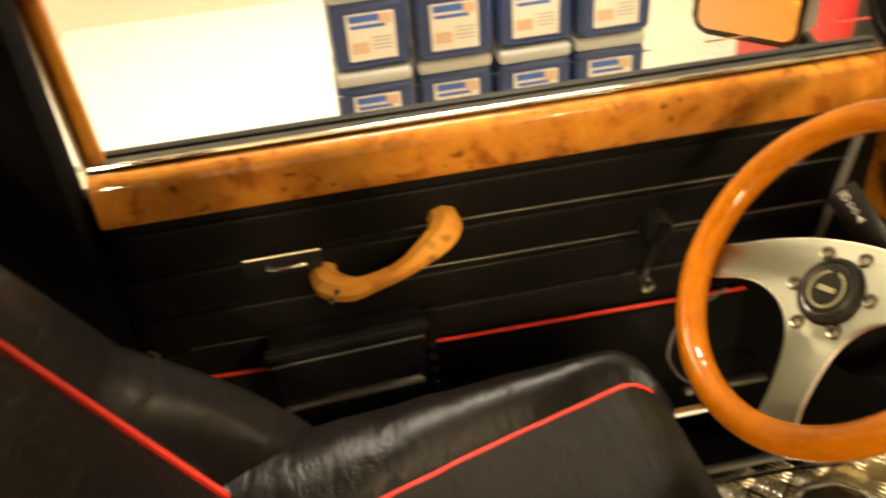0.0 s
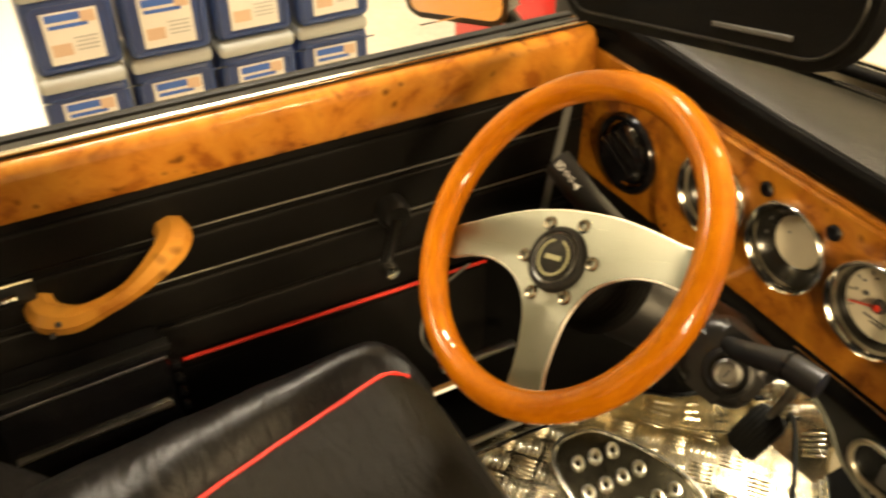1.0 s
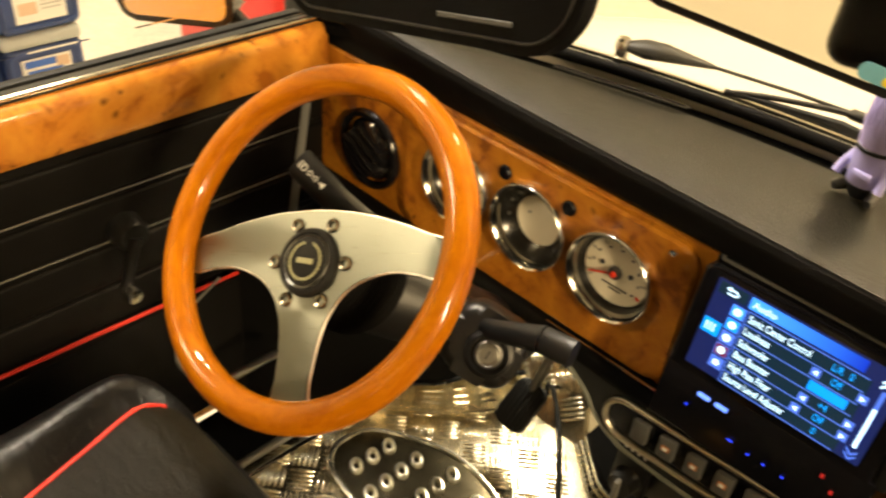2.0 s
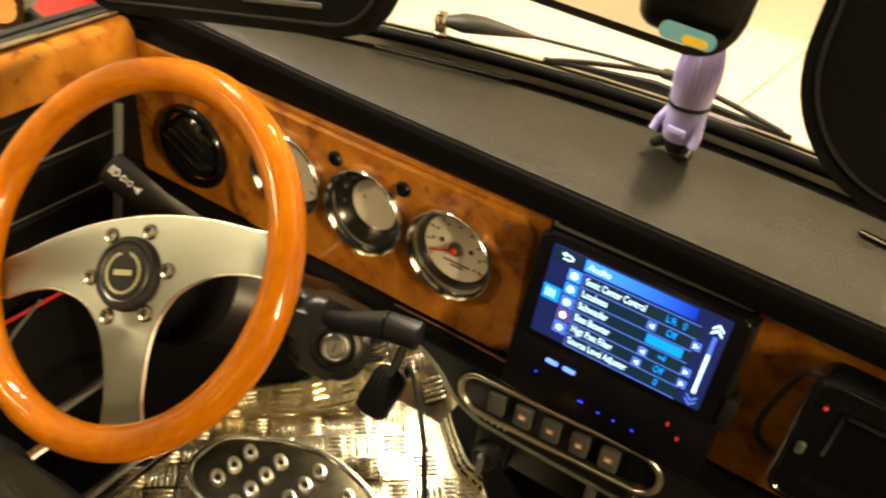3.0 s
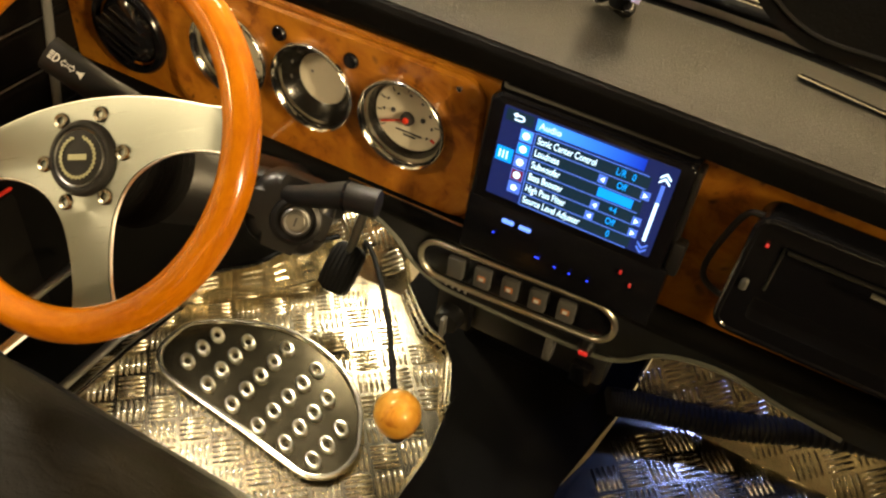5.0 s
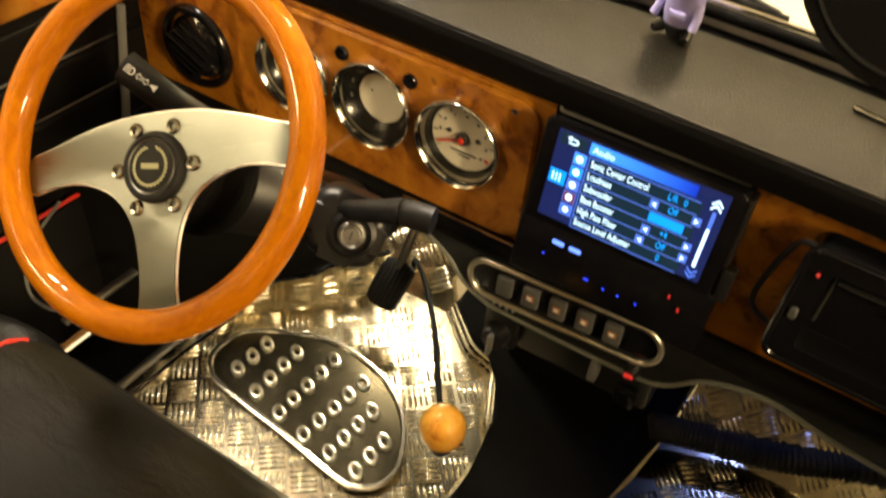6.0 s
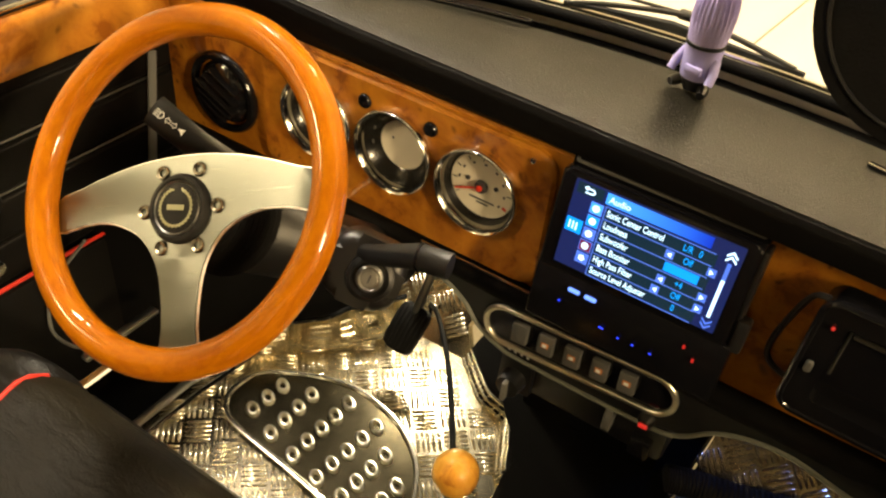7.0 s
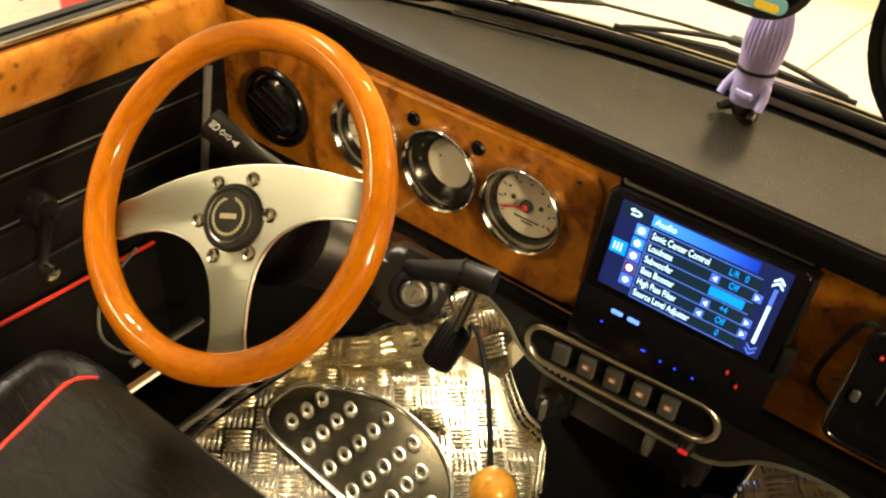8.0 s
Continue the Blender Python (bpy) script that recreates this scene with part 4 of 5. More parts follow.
mark(g2, radians(-15), 0.020, 0.024, 0.003, 0.0140, NEEDLE, "figure")
for a_ in (215, 190, 160, 130, 100, -30):
    mark(g2, radians(a_), 0.0345, 0.0385, 0.0040, 0.0085, GREY, "figure")
part("pin", lathe([(0.0, 0.001), (0.0022, 0.0), (0.0022, -0.004)], 10, Matrix.Translation((-0.012, 0.0138, 0.006)) @ FACE), INK, g2)

# steering wheel
WHEEL = pose(-0.311, -0.287, 0.5605, 49.2, 0, 0) @ pose(0, 0, 0, 0, 0, 28)
sw = new("steering_wheel")
sw.matrix_world = WHEEL
tagged(sw, "three-spoke steering wheel with varnished wooden rim", "steering wheel")
R_, r_ = 0.1385, 0.0134
part("rim", lathe([(R_ + r_ * math.cos(2 * math.pi * k / 20), r_ * 1.0 * math.sin(2 * math.pi * k / 20)) for k in range(20)], 96, closed=True), WHEEL_WOOD, sw, "varnished orange brown wooden rim")
half_ = [(-0.0158, -0.119), (-0.0160, -0.095), (-0.0175, -0.070), (-0.0225, -0.046), (-0.034, -0.026), (-0.050, -0.0135), (-0.075, -0.0055), (-0.100, -0.0060), (-0.127, -0.0095), (-0.127, 0.0165), (-0.105, 0.0245), (-0.075, 0.0335), (-0.040, 0.0405), (0.0, 0.043)]
sp = half_ + [(-x, y) for x, y in half_[-2::-1]]
part("spokes", plate([(p.x, p.y) for p in curve_points([(x, y, 0) for x, y in sp], 3, True)], -0.0115, -0.007, 0.001, m=Matrix.Translation((0, -0.0153, 0))), ALLOY, sw, "brushed alloy three-spoke plate")
part("spoke_edge", tube([(p.x, p.y - 0.0153, -0.0095) for p in curve_points([(x, y, 0) for x, y in sp], 3, True)], 0.0016, 6, True), SATIN, sw, "bright machined spoke edge")
hubm = Matrix.Translation((0, -0.0153, -0.007))
hb = part("horn_push", lathe([(0.0285, -0.001), (0.0282, 0.003), (0.0265, 0.0058), (0.0240, 0.0064), (0.0220, 0.0048), (0.0195, 0.0056), (0.0, 0.0064)], 48, hubm), RUBBER, sw, "black horn push")
part("badge_ring", lathe([(0.0222, 0.0050), (0.0216, 0.0062), (0.0206, 0.0054)], 40, hubm), STEEL, hb)
for k in range(26):
    a = radians(105 + k * 330 / 26)
    if 75 < math.degrees(a) % 360 < 105:
        continue
    part("wreath_leaf", boxed((0, 0, 0.0069), (0.0042, 0.0017, 0.0008), 0.0003, m=hubm @ pose(0, 0, 0, 0, 0, math.degrees(a)) @ Matrix.Translation((0.0150, 0, 0)) @ pose(0, 0, 0, 0, 0, 60), seg=1), BRASS_INK, hb)
part("badge_bar", boxed((0, 0, 0.0071), (0.0165, 0.0044, 0.0008), 0.0003, m=hubm @ pose(0, 0, 0, 0, 0, -6), seg=1), BRASS_INK, hb)
for k in range(6):
    a = radians(60 * k)
    part("bolt", lathe([(0.0, -0.0005), (0.0022, -0.0005), (0.0028, 0.0022), (0.0052, 0.0026), (0.0062, 0.0012), (0.0064, -0.001)], 20, hubm @ Matrix.Translation((0.0352 * math.cos(a), 0.0352 * math.sin(a), 0))), DARK_CHROME, sw, "socket bolt")
part("boss", lathe([(0.030, -0.0125)] + [(0.040 + 0.0006 * k + (0.0022 if k % 2 else 0.0), -0.013 - 0.0030 * k) for k in range(20)], 48, Matrix.Translation((0, -0.010, 0))), VINYL_BLACK, sw, "black ribbed rubber boss")

# steering column with stalks and lock
col = new("steering_column")
col.matrix_world = pose(-0.311, -0.287, 0.5605, 49.2, 0, 0)
tagged(col, "black ribbed steering column with stalks and ignition lock", "steering column")
part("ribbed_cover", lathe([(0.044 + (0.003 if k % 2 else 0.0), -0.07 - 0.004 * k) for k in range(30)], 40, Matrix.Translation((0, -0.010, 0))), PLASTIC, col)
part("lower_tube", lathe([(0.034, -0.16), (0.034, -0.42)], 24, Matrix.Translation((0, -0.010, 0))), PLASTIC, col)
inv = col.matrix_world.inverted()
W = lambda *p: inv @ Vector(p)
ls = part("light_stalk", tube([W(-0.345, -0.16, 0.485), W(-0.385, -0.195, 0.522), W(-0.436, -0.20, 0.543)], [0.008, 0.014, 0.0155], 12, flat=0.55), PLASTIC, col)
rs = part("wiper_stalk", tube([W(-0.285, -0.14, 0.428), W(-0.235, -0.145, 0.444), W(-0.215, -0.15, 0.453), W(-0.165, -0.15, 0.478), W(-0.132, -0.15, 0.484)], [0.006, 0.007, 0.010, 0.0125, 0.0125], 8, flat=0.5), PLASTIC, col)
part("tip_band", tube([W(-0.166, -0.15, 0.4775), W(-0.163, -0.15, 0.4783)], 0.0130, 8, flat=0.53), GLOSS, rs)
# printed on the stalk: a headlamp, two arrows and a horn
axis_ = (W(-0.385, -0.195, 0.522) - W(-0.436, -0.20, 0.543)).normalized()
face_ = inv.to_3x3() @ Vector((0.66, -0.53, 0.53))
face_ = (face_ - axis_ * face_.dot(axis_)).normalized()
side_ = face_.cross(axis_)
start_ = W(-0.436, -0.20, 0.543) + face_ * 0.0125
PRINT = Matrix((axis_, side_, face_)).transposed().to_4x4()
PRINT.translation = start_


def arc(cx, r, a0, a1):
    return [PRINT @ Vector((cx + r * math.cos(radians(a0 + (a1 - a0) * k / 10)), r * 0.85 * math.sin(radians(a0 + (a1 - a0) * k / 10)), 0)) for k in range(11)]


part("headlamp_symbol", tube(arc(0.0115, 0.0042, -90, 90), 0.0005, 5, True), WHITE_INK, ls, "white printed symbol")
for k in range(4):
    part("beam_line", tube([PRINT @ Vector((0.0062, -0.003 + 0.002 * k, 0)), PRINT @ Vector((0.0102, -0.003 + 0.002 * k, 0))], 0.00045, 5), WHITE_INK, ls)
for x_, d_ in ((0.0215, -1), (0.0285, 1)):
    line = [(0.003, 0), (0.0005, 0.0030), (0.0005, 0.0014), (-0.0026, 0.0014), (-0.0026, -0.0014), (0.0005, -0.0014), (0.0005, -0.0030)]
    part("arrow_symbol", tube([PRINT @ Vector((x_ + d_ * a, b, 0)) for a, b in line], 0.00045, 5, True), WHITE_INK, ls)
part("horn_symbol", plate([(0.034, -0.001), (0.036, -0.001), (0.040, -0.0034), (0.040, 0.0034), (0.036, 0.001), (0.034, 0.001)], -0.0003, 0.0003, m=PRINT), WHITE_INK, ls)
lock_at = W(-0.217, -0.152, 0.424)
lock_m = Matrix.Translation(lock_at) @ pose(0, 0, 0, 5, 25, 0)
lk = part("ignition_housing", plate(rounded(0.078, 0.070, 0.024, 8, -0.008, 0.002), -0.045, 0.0, 0.012, m=lock_m, seg=4), PLASTIC, col)
part("lock_collar", lathe([(0.024, -0.002), (0.023, 0.003), (0.019, 0.005), (0.0165, 0.002)], 32, lock_m), PLASTIC, lk)
part("lock_barrel", lathe([(0.0135, 0.002), (0.0130, 0.0070), (0.0112, 0.0082), (0.0098, 0.0062), (0.0086, 0.0060), (0.0076, 0.0078), (0.0, 0.0080)], 28, Matrix.Translation(lock_at) @ pose(0, 0, 0, 5, 25, 0)), STEEL, lk, "bright ignition lock barrel")
part("key_slot", boxed((0, 0, 0.0080), (0.0018, 0.0085, 0.001), 0, m=Matrix.Translation(lock_at) @ pose(0, 0, 0, 5, 25, 0)), INK, lk)
part("cowl", boxed(W(-0.272, -0.125, 0.405), (0.085, 0.055, 0.05), 0.015, seg=3), PLASTIC, col)

# media unit with its tilted screen
SC = Matrix(((1, 0, 0, 0.0005), (0, 0.171, -0.985, -0.0365), (0, 0.985, 0.171, 0.4945), (0, 0, 0, 1)))
mu = new("media_player")
mu.matrix_world = SC
tagged(mu, "black car media player with lit blue touch screen menu", "media player")
part("screen_case", plate(rounded(0.186, 0.122, 0.006, 5, 0.0, -0.010), -0.016, -0.0015, 0.003), UNIT_BLACK, mu)
part("screen", plate(rounded(0.160, 0.0885, 0.001, 2), -0.003, 0.0, m=None), SCREEN_DARK, mu, "lit dark blue display")


def on_screen(name, x0, x1, y0, y1, mat, lift=0.0004, label=""):
    return part(name, boxed(((x0 + x1) / 2, (y0 + y1) / 2, lift), (x1 - x0, y1 - y0, 0.0003)), mat, mu, label, smooth=False)


on_screen("title_bar", -0.048, 0.052, 0.0320, 0.0430, SCREEN_BAR, 0.0004)
on_screen("back_key", -0.077, -0.051, 0.0320, 0.0430, SCREEN_PANEL, 0.0004)
part("back_arrow", tube(curve_points([(-0.0685, 0.0392, 0.0010), (-0.062, 0.0392, 0.0010), (-0.0595, 0.0372, 0.0010), (-0.062, 0.0350, 0.0010), (-0.0685, 0.0350, 0.0010)], 5), 0.0007, 6), SCREEN_TEXT, mu)
part("back_arrow_head", plate([(-0.0705, 0.0392), (-0.0665, 0.0416), (-0.0665, 0.0368)], 0.0007, 0.0011), SCREEN_TEXT, mu, smooth=False)
words("title", "Audio", 0.0085, SCREEN_TEXT, mu, Matrix.Translation((-0.045, 0.0345, 0.0007)))
ROWS_ = ["Sonic Center Control", "Loudness", "Subwoofer", "Bass Booster", "High Pass Filter", "Source Level Adjuster"]
on_screen("list_panel", -0.046, 0.060, -0.0425, 0.0290, SCREEN_PANEL, 0.0003)
for k, row in enumerate(ROWS_):
    y = 0.0205 - k * 0.0121
    words("menu_caption", row, 0.0095, SCREEN_TEXT, mu, Matrix.Translation((-0.0435, y, 0.0009)) @ Matrix.Diagonal((0.66, 1, 1, 1)))
    on_screen("divider", -0.046, 0.058, y - 0.0040, y - 0.0032, SCREEN_LINE, 0.0006)
on_screen("divider", -0.046, 0.058, 0.0290, 0.0298, SCREEN_LINE, 0.0006)
on_screen("divider", -0.0464, -0.0456, -0.0435, 0.0298, SCREEN_LINE, 0.0006)
for k, (val, x) in enumerate((("L/R   0", 0.030), ("Off", 0.034), ("", 0), ("+4", 0.034), ("Off", 0.034), ("0", 0.038))):
    y = 0.0205 - k * 0.0121
    if val:
        words("menu_value", val, 0.0092, SCREEN_CYAN, mu, Matrix.Translation((x, y, 0.0009)) @ Matrix.Diagonal((0.72, 1, 1, 1)))
    else:
        on_screen("level_bar", 0.020, 0.052, y - 0.0018, y + 0.0070, SCREEN_GLOW, 0.0008, "bright blue level bar")
for k, (x, y) in enumerate(((0.021, 0.0112), (0.021, -0.0150), (0.019, -0.0270), (0.060, 0.0112), (0.060, -0.0150), (0.060, -0.0270))):
    on_screen("arrow_key", x - 0.004, x + 0.004, y - 0.004, y + 0.004, SCREEN_LINE, 0.0007)
    tri = [(-0.002, 0), (0.0018, 0.0025), (0.0018, -0.0025)] if k < 3 else [(0.002, 0), (-0.0018, -0.0025), (-0.0018, 0.0025)]
    part("arrow", plate([(x + a, y + b) for a, b in tri], 0.0010, 0.0013), SCREEN_TEXT, mu, smooth=False)
for k, mt in enumerate((SCREEN_BAR, SCREEN_GLOW, SCREEN_LINE, SCREEN_RED, SCREEN_LINE)):
    y = 0.0235 - k * 0.0132
    ic = on_screen("icon_key", -0.0605, -0.0480, y - 0.0060, y + 0.0055, SCREEN_LINE, 0.0005)
    on_screen("icon_ground", -0.0598, -0.0487, y - 0.0053, y + 0.0048, mt, 0.0008)
    part("icon", lathe([(0.0, 0.0016), (0.0034 if k != 4 else 0.0028, 0.0016), (0.0034, 0.0012)], 5 if k == 4 else 16, Matrix.Translation((-0.0543, y, 0))), SCREEN_TEXT, mu, smooth=False)
on_screen("tab", -0.0785, -0.0625, -0.008, 0.006, SCREEN_GLOW, 0.0006)
for k in range(3):
    on_screen("tab_line", -0.0755 + 0.0035 * k, -0.0743 + 0.0035 * k, -0.005, 0.003, SCREEN_TEXT, 0.0009)
on_screen("scroll_track", 0.0695, 0.0730, -0.030, 0.026, SCREEN_LINE, 0.0006)
on_screen("scroll_thumb", 0.0698, 0.0727, -0.030, 0.009, SCREEN_TEXT, 0.0009)
for s_, y in ((1, 0.029), (1, 0.0335), (-1, -0.034), (-1, -0.0385)):
    part("chevron", plate([(0.0665, y), (0.0712, y + 0.0045 * s_), (0.0760, y), (0.0760, y - 0.002 * s_), (0.0712, y + 0.0022 * s_), (0.0665, y - 0.002 * s_)], 0.0006, 0.0010), SCREEN_TEXT if s_ > 0 else SCREEN_LINE, mu, smooth=False)
part("head", boxed((0.002, -0.083, -0.016), (0.196, 0.064, 0.030), 0.003), UNIT_BLACK, mu, "glossy black control strip")
for x in (-0.0515, -0.0340):
    on_b = part("lit_button", boxed((x, -0.0665, 0.0008), (0.012, 0.0042, 0.003), 0.001, seg=1), LED_WHITE_BLUE, mu, "pale blue lit button")
for x, y in ((-0.063, -0.0830), (-0.0155, -0.0905), (0.003, -0.0925), (0.018, -0.0925), (0.036, -0.0925)):
    part("blue_light", boxed((x, y, 0.0012), (0.005 if -0.02 < x < -0.01 else 0.0024, 0.0018, 0.001), 0.0005, seg=1), LED_BLUE, mu)
for x, y in ((0.062, -0.069), (0.0735, -0.0785)):
    part("red_light", boxed((x, y, 0.0012), (0.0024, 0.0045, 0.001), 0.0005, seg=1), LED_RED, mu)
part("shelf", boxed((0.0, 0.064, -0.030), (0.188, 0.034, 0.030), 0.003), UNIT_BLACK, mu)
part("slot_rim", frame_ring(rounded(0.180, 0.022, 0.003, 4), rounded(0.174, 0.016, 0.002, 4), 0.0, 0.0025, m=Matrix.Translation((0.0, 0.064, -0.016))), SWITCH, mu)
part("side_catch", boxed((0.101, -0.040, -0.012), (0.012, 0.034, 0.016), 0.003), PLASTIC, mu)
part("side_plate", boxed((-0.0945, -0.016, -0.02), (0.006, 0.122, 0.024), 0.002), PLASTIC, mu)
part("side_plate", boxed((0.0945, -0.016, -0.02), (0.006, 0.122, 0.024), 0.002), PLASTIC, mu)

# switch panel
sp_ = thing("switch_panel", "row of grey rocker switches in a long chrome surround", "switch panel", (-0.040, -0.0185, 0.319), (0, -3.5, 0))
part("chrome_surround", tube([(x, -0.003, z) for x, z in rounded(0.222, 0.050, 0.0245, 10)], 0.0034, 10, True), bpy.data.materials["ring_steel"], sp_, "chrome surround")
part("insert", plate(rounded(0.217, 0.045, 0.022, 10), -0.002, 0.0015, m=FACE), GLOSS, sp_)
for k in range(5):
    rk = part("rocker", boxed((-0.066 + 0.0315 * k, -0.0065, 0.002), (0.0190, 0.008, 0.025), 0.0022, m=pose(0, 0, 0, -8, 0, 0)), SWITCH, sp_, "grey rocker switch")
    if k:
        part("pictogram", boxed((-0.066 + 0.0315 * k, -0.0108, 0.003), (0.009, 0.0012, 0.0065), 0.0005, m=pose(0, 0, 0, -8, 0, 0), seg=1), simple("amber_symbol", (0.45, 0.17, 0.05), 0.5) if k == 1 else bpy.data.materials["amber_symbol"], rk)
        part("pictogram_centre", boxed((-0.066 + 0.0315 * k, -0.0116, 0.003), (0.0050, 0.0008, 0.0035), 0, m=pose(0, 0, 0, -8, 0, 0)), WHITE_INK, rk)
part("red_switch", lathe([(0.0, 0.013), (0.006, 0.011), (0.0085, 0.006), (0.0095, 0.0)], 20, Matrix.Translation((0.088, -0.004, -0.036)) @ FACE), PLASTIC, sp_)
part("red_light", boxed((0.088, -0.017, -0.035), (0.010, 0.003, 0.0055), 0.001, seg=1), LED_RED, sp_)

# heater control
ht = thing("heater_control", "black heater control box with rotary knob and slider", "heater control", (-0.018, 0.0, 0.250))
part("case", boxed((0.0, 0.03, 0.0), (0.185, 0.07, 0.075), 0.006), PLASTIC, ht)
part("knob_plate", boxed((-0.088, -0.012, 0.004), (0.042, 0.012, 0.072), 0.003), PLASTIC, ht)
part("rotary_knob", lathe([(0.0, 0.018), (0.014, 0.017), (0.016, 0.0)], 24, Matrix.Translation((-0.088, -0.018, -0.012)) @ FACE), PLASTIC, ht)
part("knob_grip", boxed((-0.088, -0.040, -0.012), (0.006, 0.010, 0.028), 0.002), GREY, ht)
for k in range(4):
    part("symbol", boxed((-0.100 + 0.008 * k, -0.0185, 0.030), (0.003, 0.0006, 0.003)), WHITE_INK, ht)
part("slide_slot", boxed((0.0, -0.006, 0.012), (0.10, 0.003, 0.010), 0.001), GLOSS, ht)
part("slider", boxed((0.028, -0.012, 0.002), (0.010, 0.016, 0.034), 0.002), GREY, ht)
for x, z in ((-0.045, 0.024), (-0.01, 0.02), (0.048, 0.016), (0.07, 0.01)):
    part("symbol", boxed((x, -0.0062, z), (0.006, 0.0008, 0.004)), WHITE_INK, ht)
part("fan_switch", boxed((0.068, -0.008, -0.020), (0.024, 0.016, 0.028), 0.003), GLOSS, ht)

# pedals and gear lever
def pedal(x, label):
    p = thing("pedal", label, "pedal", (x, 0.10, 0.085), (42, 0, -4), group="foot pedals")
    part("pad", plate(rounded(0.050, 0.074, 0.014, 6), -0.006, 0.006, 0.003), RUBBER, p)
    for k in range(7):
        part("rib", boxed((-0.021 + 0.007 * k, 0, 0.0065), (0.0028, 0.066, 0.002), 0.0008, seg=1), RUBBER, p)
    part("arm", tube([(0, 0.01, -0.004), (0, 0.09, 0.02), (0, 0.14, 0.16)], 0.007, 8), STEEL, p)


pedal(-0.332, "black rubber faced pedal above the chequer plate")
gl = thing("gear_lever", "long black gear lever with round burr wood knob", "gear lever")
part("knob", lathe([(0.0, 0.024), (0.0085, 0.0226), (0.0166, 0.0172), (0.0216, 0.0092), (0.023, 0.0), (0.0216, -0.0092), (0.0166, -0.0175), (0.0095, -0.022)], 32, Matrix.Translation((-0.0735, -0.198, 0.2855))), KNOB_WOOD, gl, "round burr wood knob")
part("collar", lathe([(0.011, 0.0), (0.012, -0.012), (0.008, -0.02)], 20, Matrix.Translation((-0.0745, -0.196, 0.264))), PLASTIC, gl)
part("rod", tube(curve_points([(-0.0745, -0.196, 0.258), (-0.108, -0.140, 0.225), (-0.200, 0.0, 0.168), (-0.283, 0.105, 0.130), (-0.345, 0.185, 0.060), (-0.352, 0.195, 0.020)], 5), 0.0037, 10), VINYL_BLACK, gl)

# doll, mirror and visors
dl = bmesh.new()
lathe([(0.0, -0.010), (0.010, -0.0095), (0.0160, 0.004), (0.0172, 0.012), (0.0176, 0.024), (0.0180, 0.036), (0.0188, 0.0365), (0.0189, 0.0395), (0.0180, 0.040)], 28, Matrix.Translation((0, 0, 0.010)), dl)
HAIR = [(0.0178, 0.040), (0.0192, 0.050), (0.0196, 0.062), (0.0190, 0.074), (0.0172, 0.085), (0.0140, 0.094), (0.0095, 0.100), (0.004, 0.103), (0.0, 0.1035)]
hair_rings = len(dl.verts)
lathe(HAIR, 56, Matrix.Translation((0, 0, 0.010)), dl)
dl.verts.ensure_lookup_table()
for v in dl.verts[hair_rings:]:
    a = math.atan2(v.co.y, v.co.x)
    tuft = noise.noise(Vector((math.cos(a) * 9, math.sin(a) * 9, v.co.z * 40))) + 0.6 * math.cos(28 * a)
    k = min(1.0, max(0.0, (v.co.z - 0.052) / 0.02))
    v.co.x *= 1 + 0.07 * tuft * k
    v.co.y *= 1 + 0.07 * tuft * k
    v.co.z += 0.0035 * tuft * k
for s_ in (-1, 1):
    tube([(0.008 * s_, 0.002, 0.014), (0.0120 * s_, -0.004, 0.007), (0.0160 * s_, -0.010, 0.005), (0.0175 * s_, -0.015, 0.004)], [0.006, 0.006, 0.0055, 0.004], 10, bm=dl)
    tube([(0.0165 * s_, -0.002, 0.036), (0.0205 * s_, -0.008, 0.026), (0.0215 * s_, -0.014, 0.016)], [0.0045, 0.0042, 0.0042], 10, bm=dl)
box(dl, (0.004, -0.0165, 0.026), (0.018, 0.006, 0.008), 0.002)
for f in dl.faces:
    c = f.calc_center_median()
    if c.z < 0.0145 or 0.0462 < c.z < 0.0500:
        f.material_index = 1
    elif c.z > 0.0502:
        f.material_index = 2
bmesh.ops.transform(dl, matrix=pose(-0.036, 0.110, 0.588, 0, 0, -15), verts=dl.verts[:])
doll = solo("doll", dl, LILAC, "small lilac doll with fluffy purple hair on the dash top", "doll")
doll.data.materials.append(PLASTIC)
doll.data.materials.append(simple("violet_fluff", (0.50, 0.44, 0.84), 0.85, bump=0.9, scale=700, vary=0.30, stain=90, shine=0.1))

MM = Matrix.Translation((-0.090, -0.045, 0.788)) @ pose(0, 0, 0, 0, 7, 14) @ pose(0, 0, 0, -12, 0, 0)
mr = new("rear_view_mirror")
mr.matrix_world = MM
tagged(mr, "black framed rear-view mirror with a small sticker", "mirror")
part("housing", plate(rounded(0.225, 0.088, 0.030, 8), -0.012, 0.004, 0.003, m=FACE), PLASTIC, mr)
part("glass", plate(rounded(0.213, 0.076, 0.025, 8), 0.003, 0.0052, m=FACE), MIRROR, mr, "mirror glass")
part("sticker", plate(rounded(0.040, 0.012, 0.0058, 6), 0.005, 0.0058, m=Matrix.Translation((0.079, 0, -0.0315)) @ FACE), SKY_BLUE, mr, "sky blue sticker")
part("sticker_patch", plate(rounded(0.018, 0.006, 0.0028, 4), 0.0056, 0.0062, m=Matrix.Translation((0.085, 0, -0.0338)) @ FACE), YELLOW, mr, "yellow patch")
part("stem", tube([(0, 0.01, 0.02), (0, 0.0, 0.10), (0, -0.07, 0.27)], 0.006, 10), PLASTIC, mr)


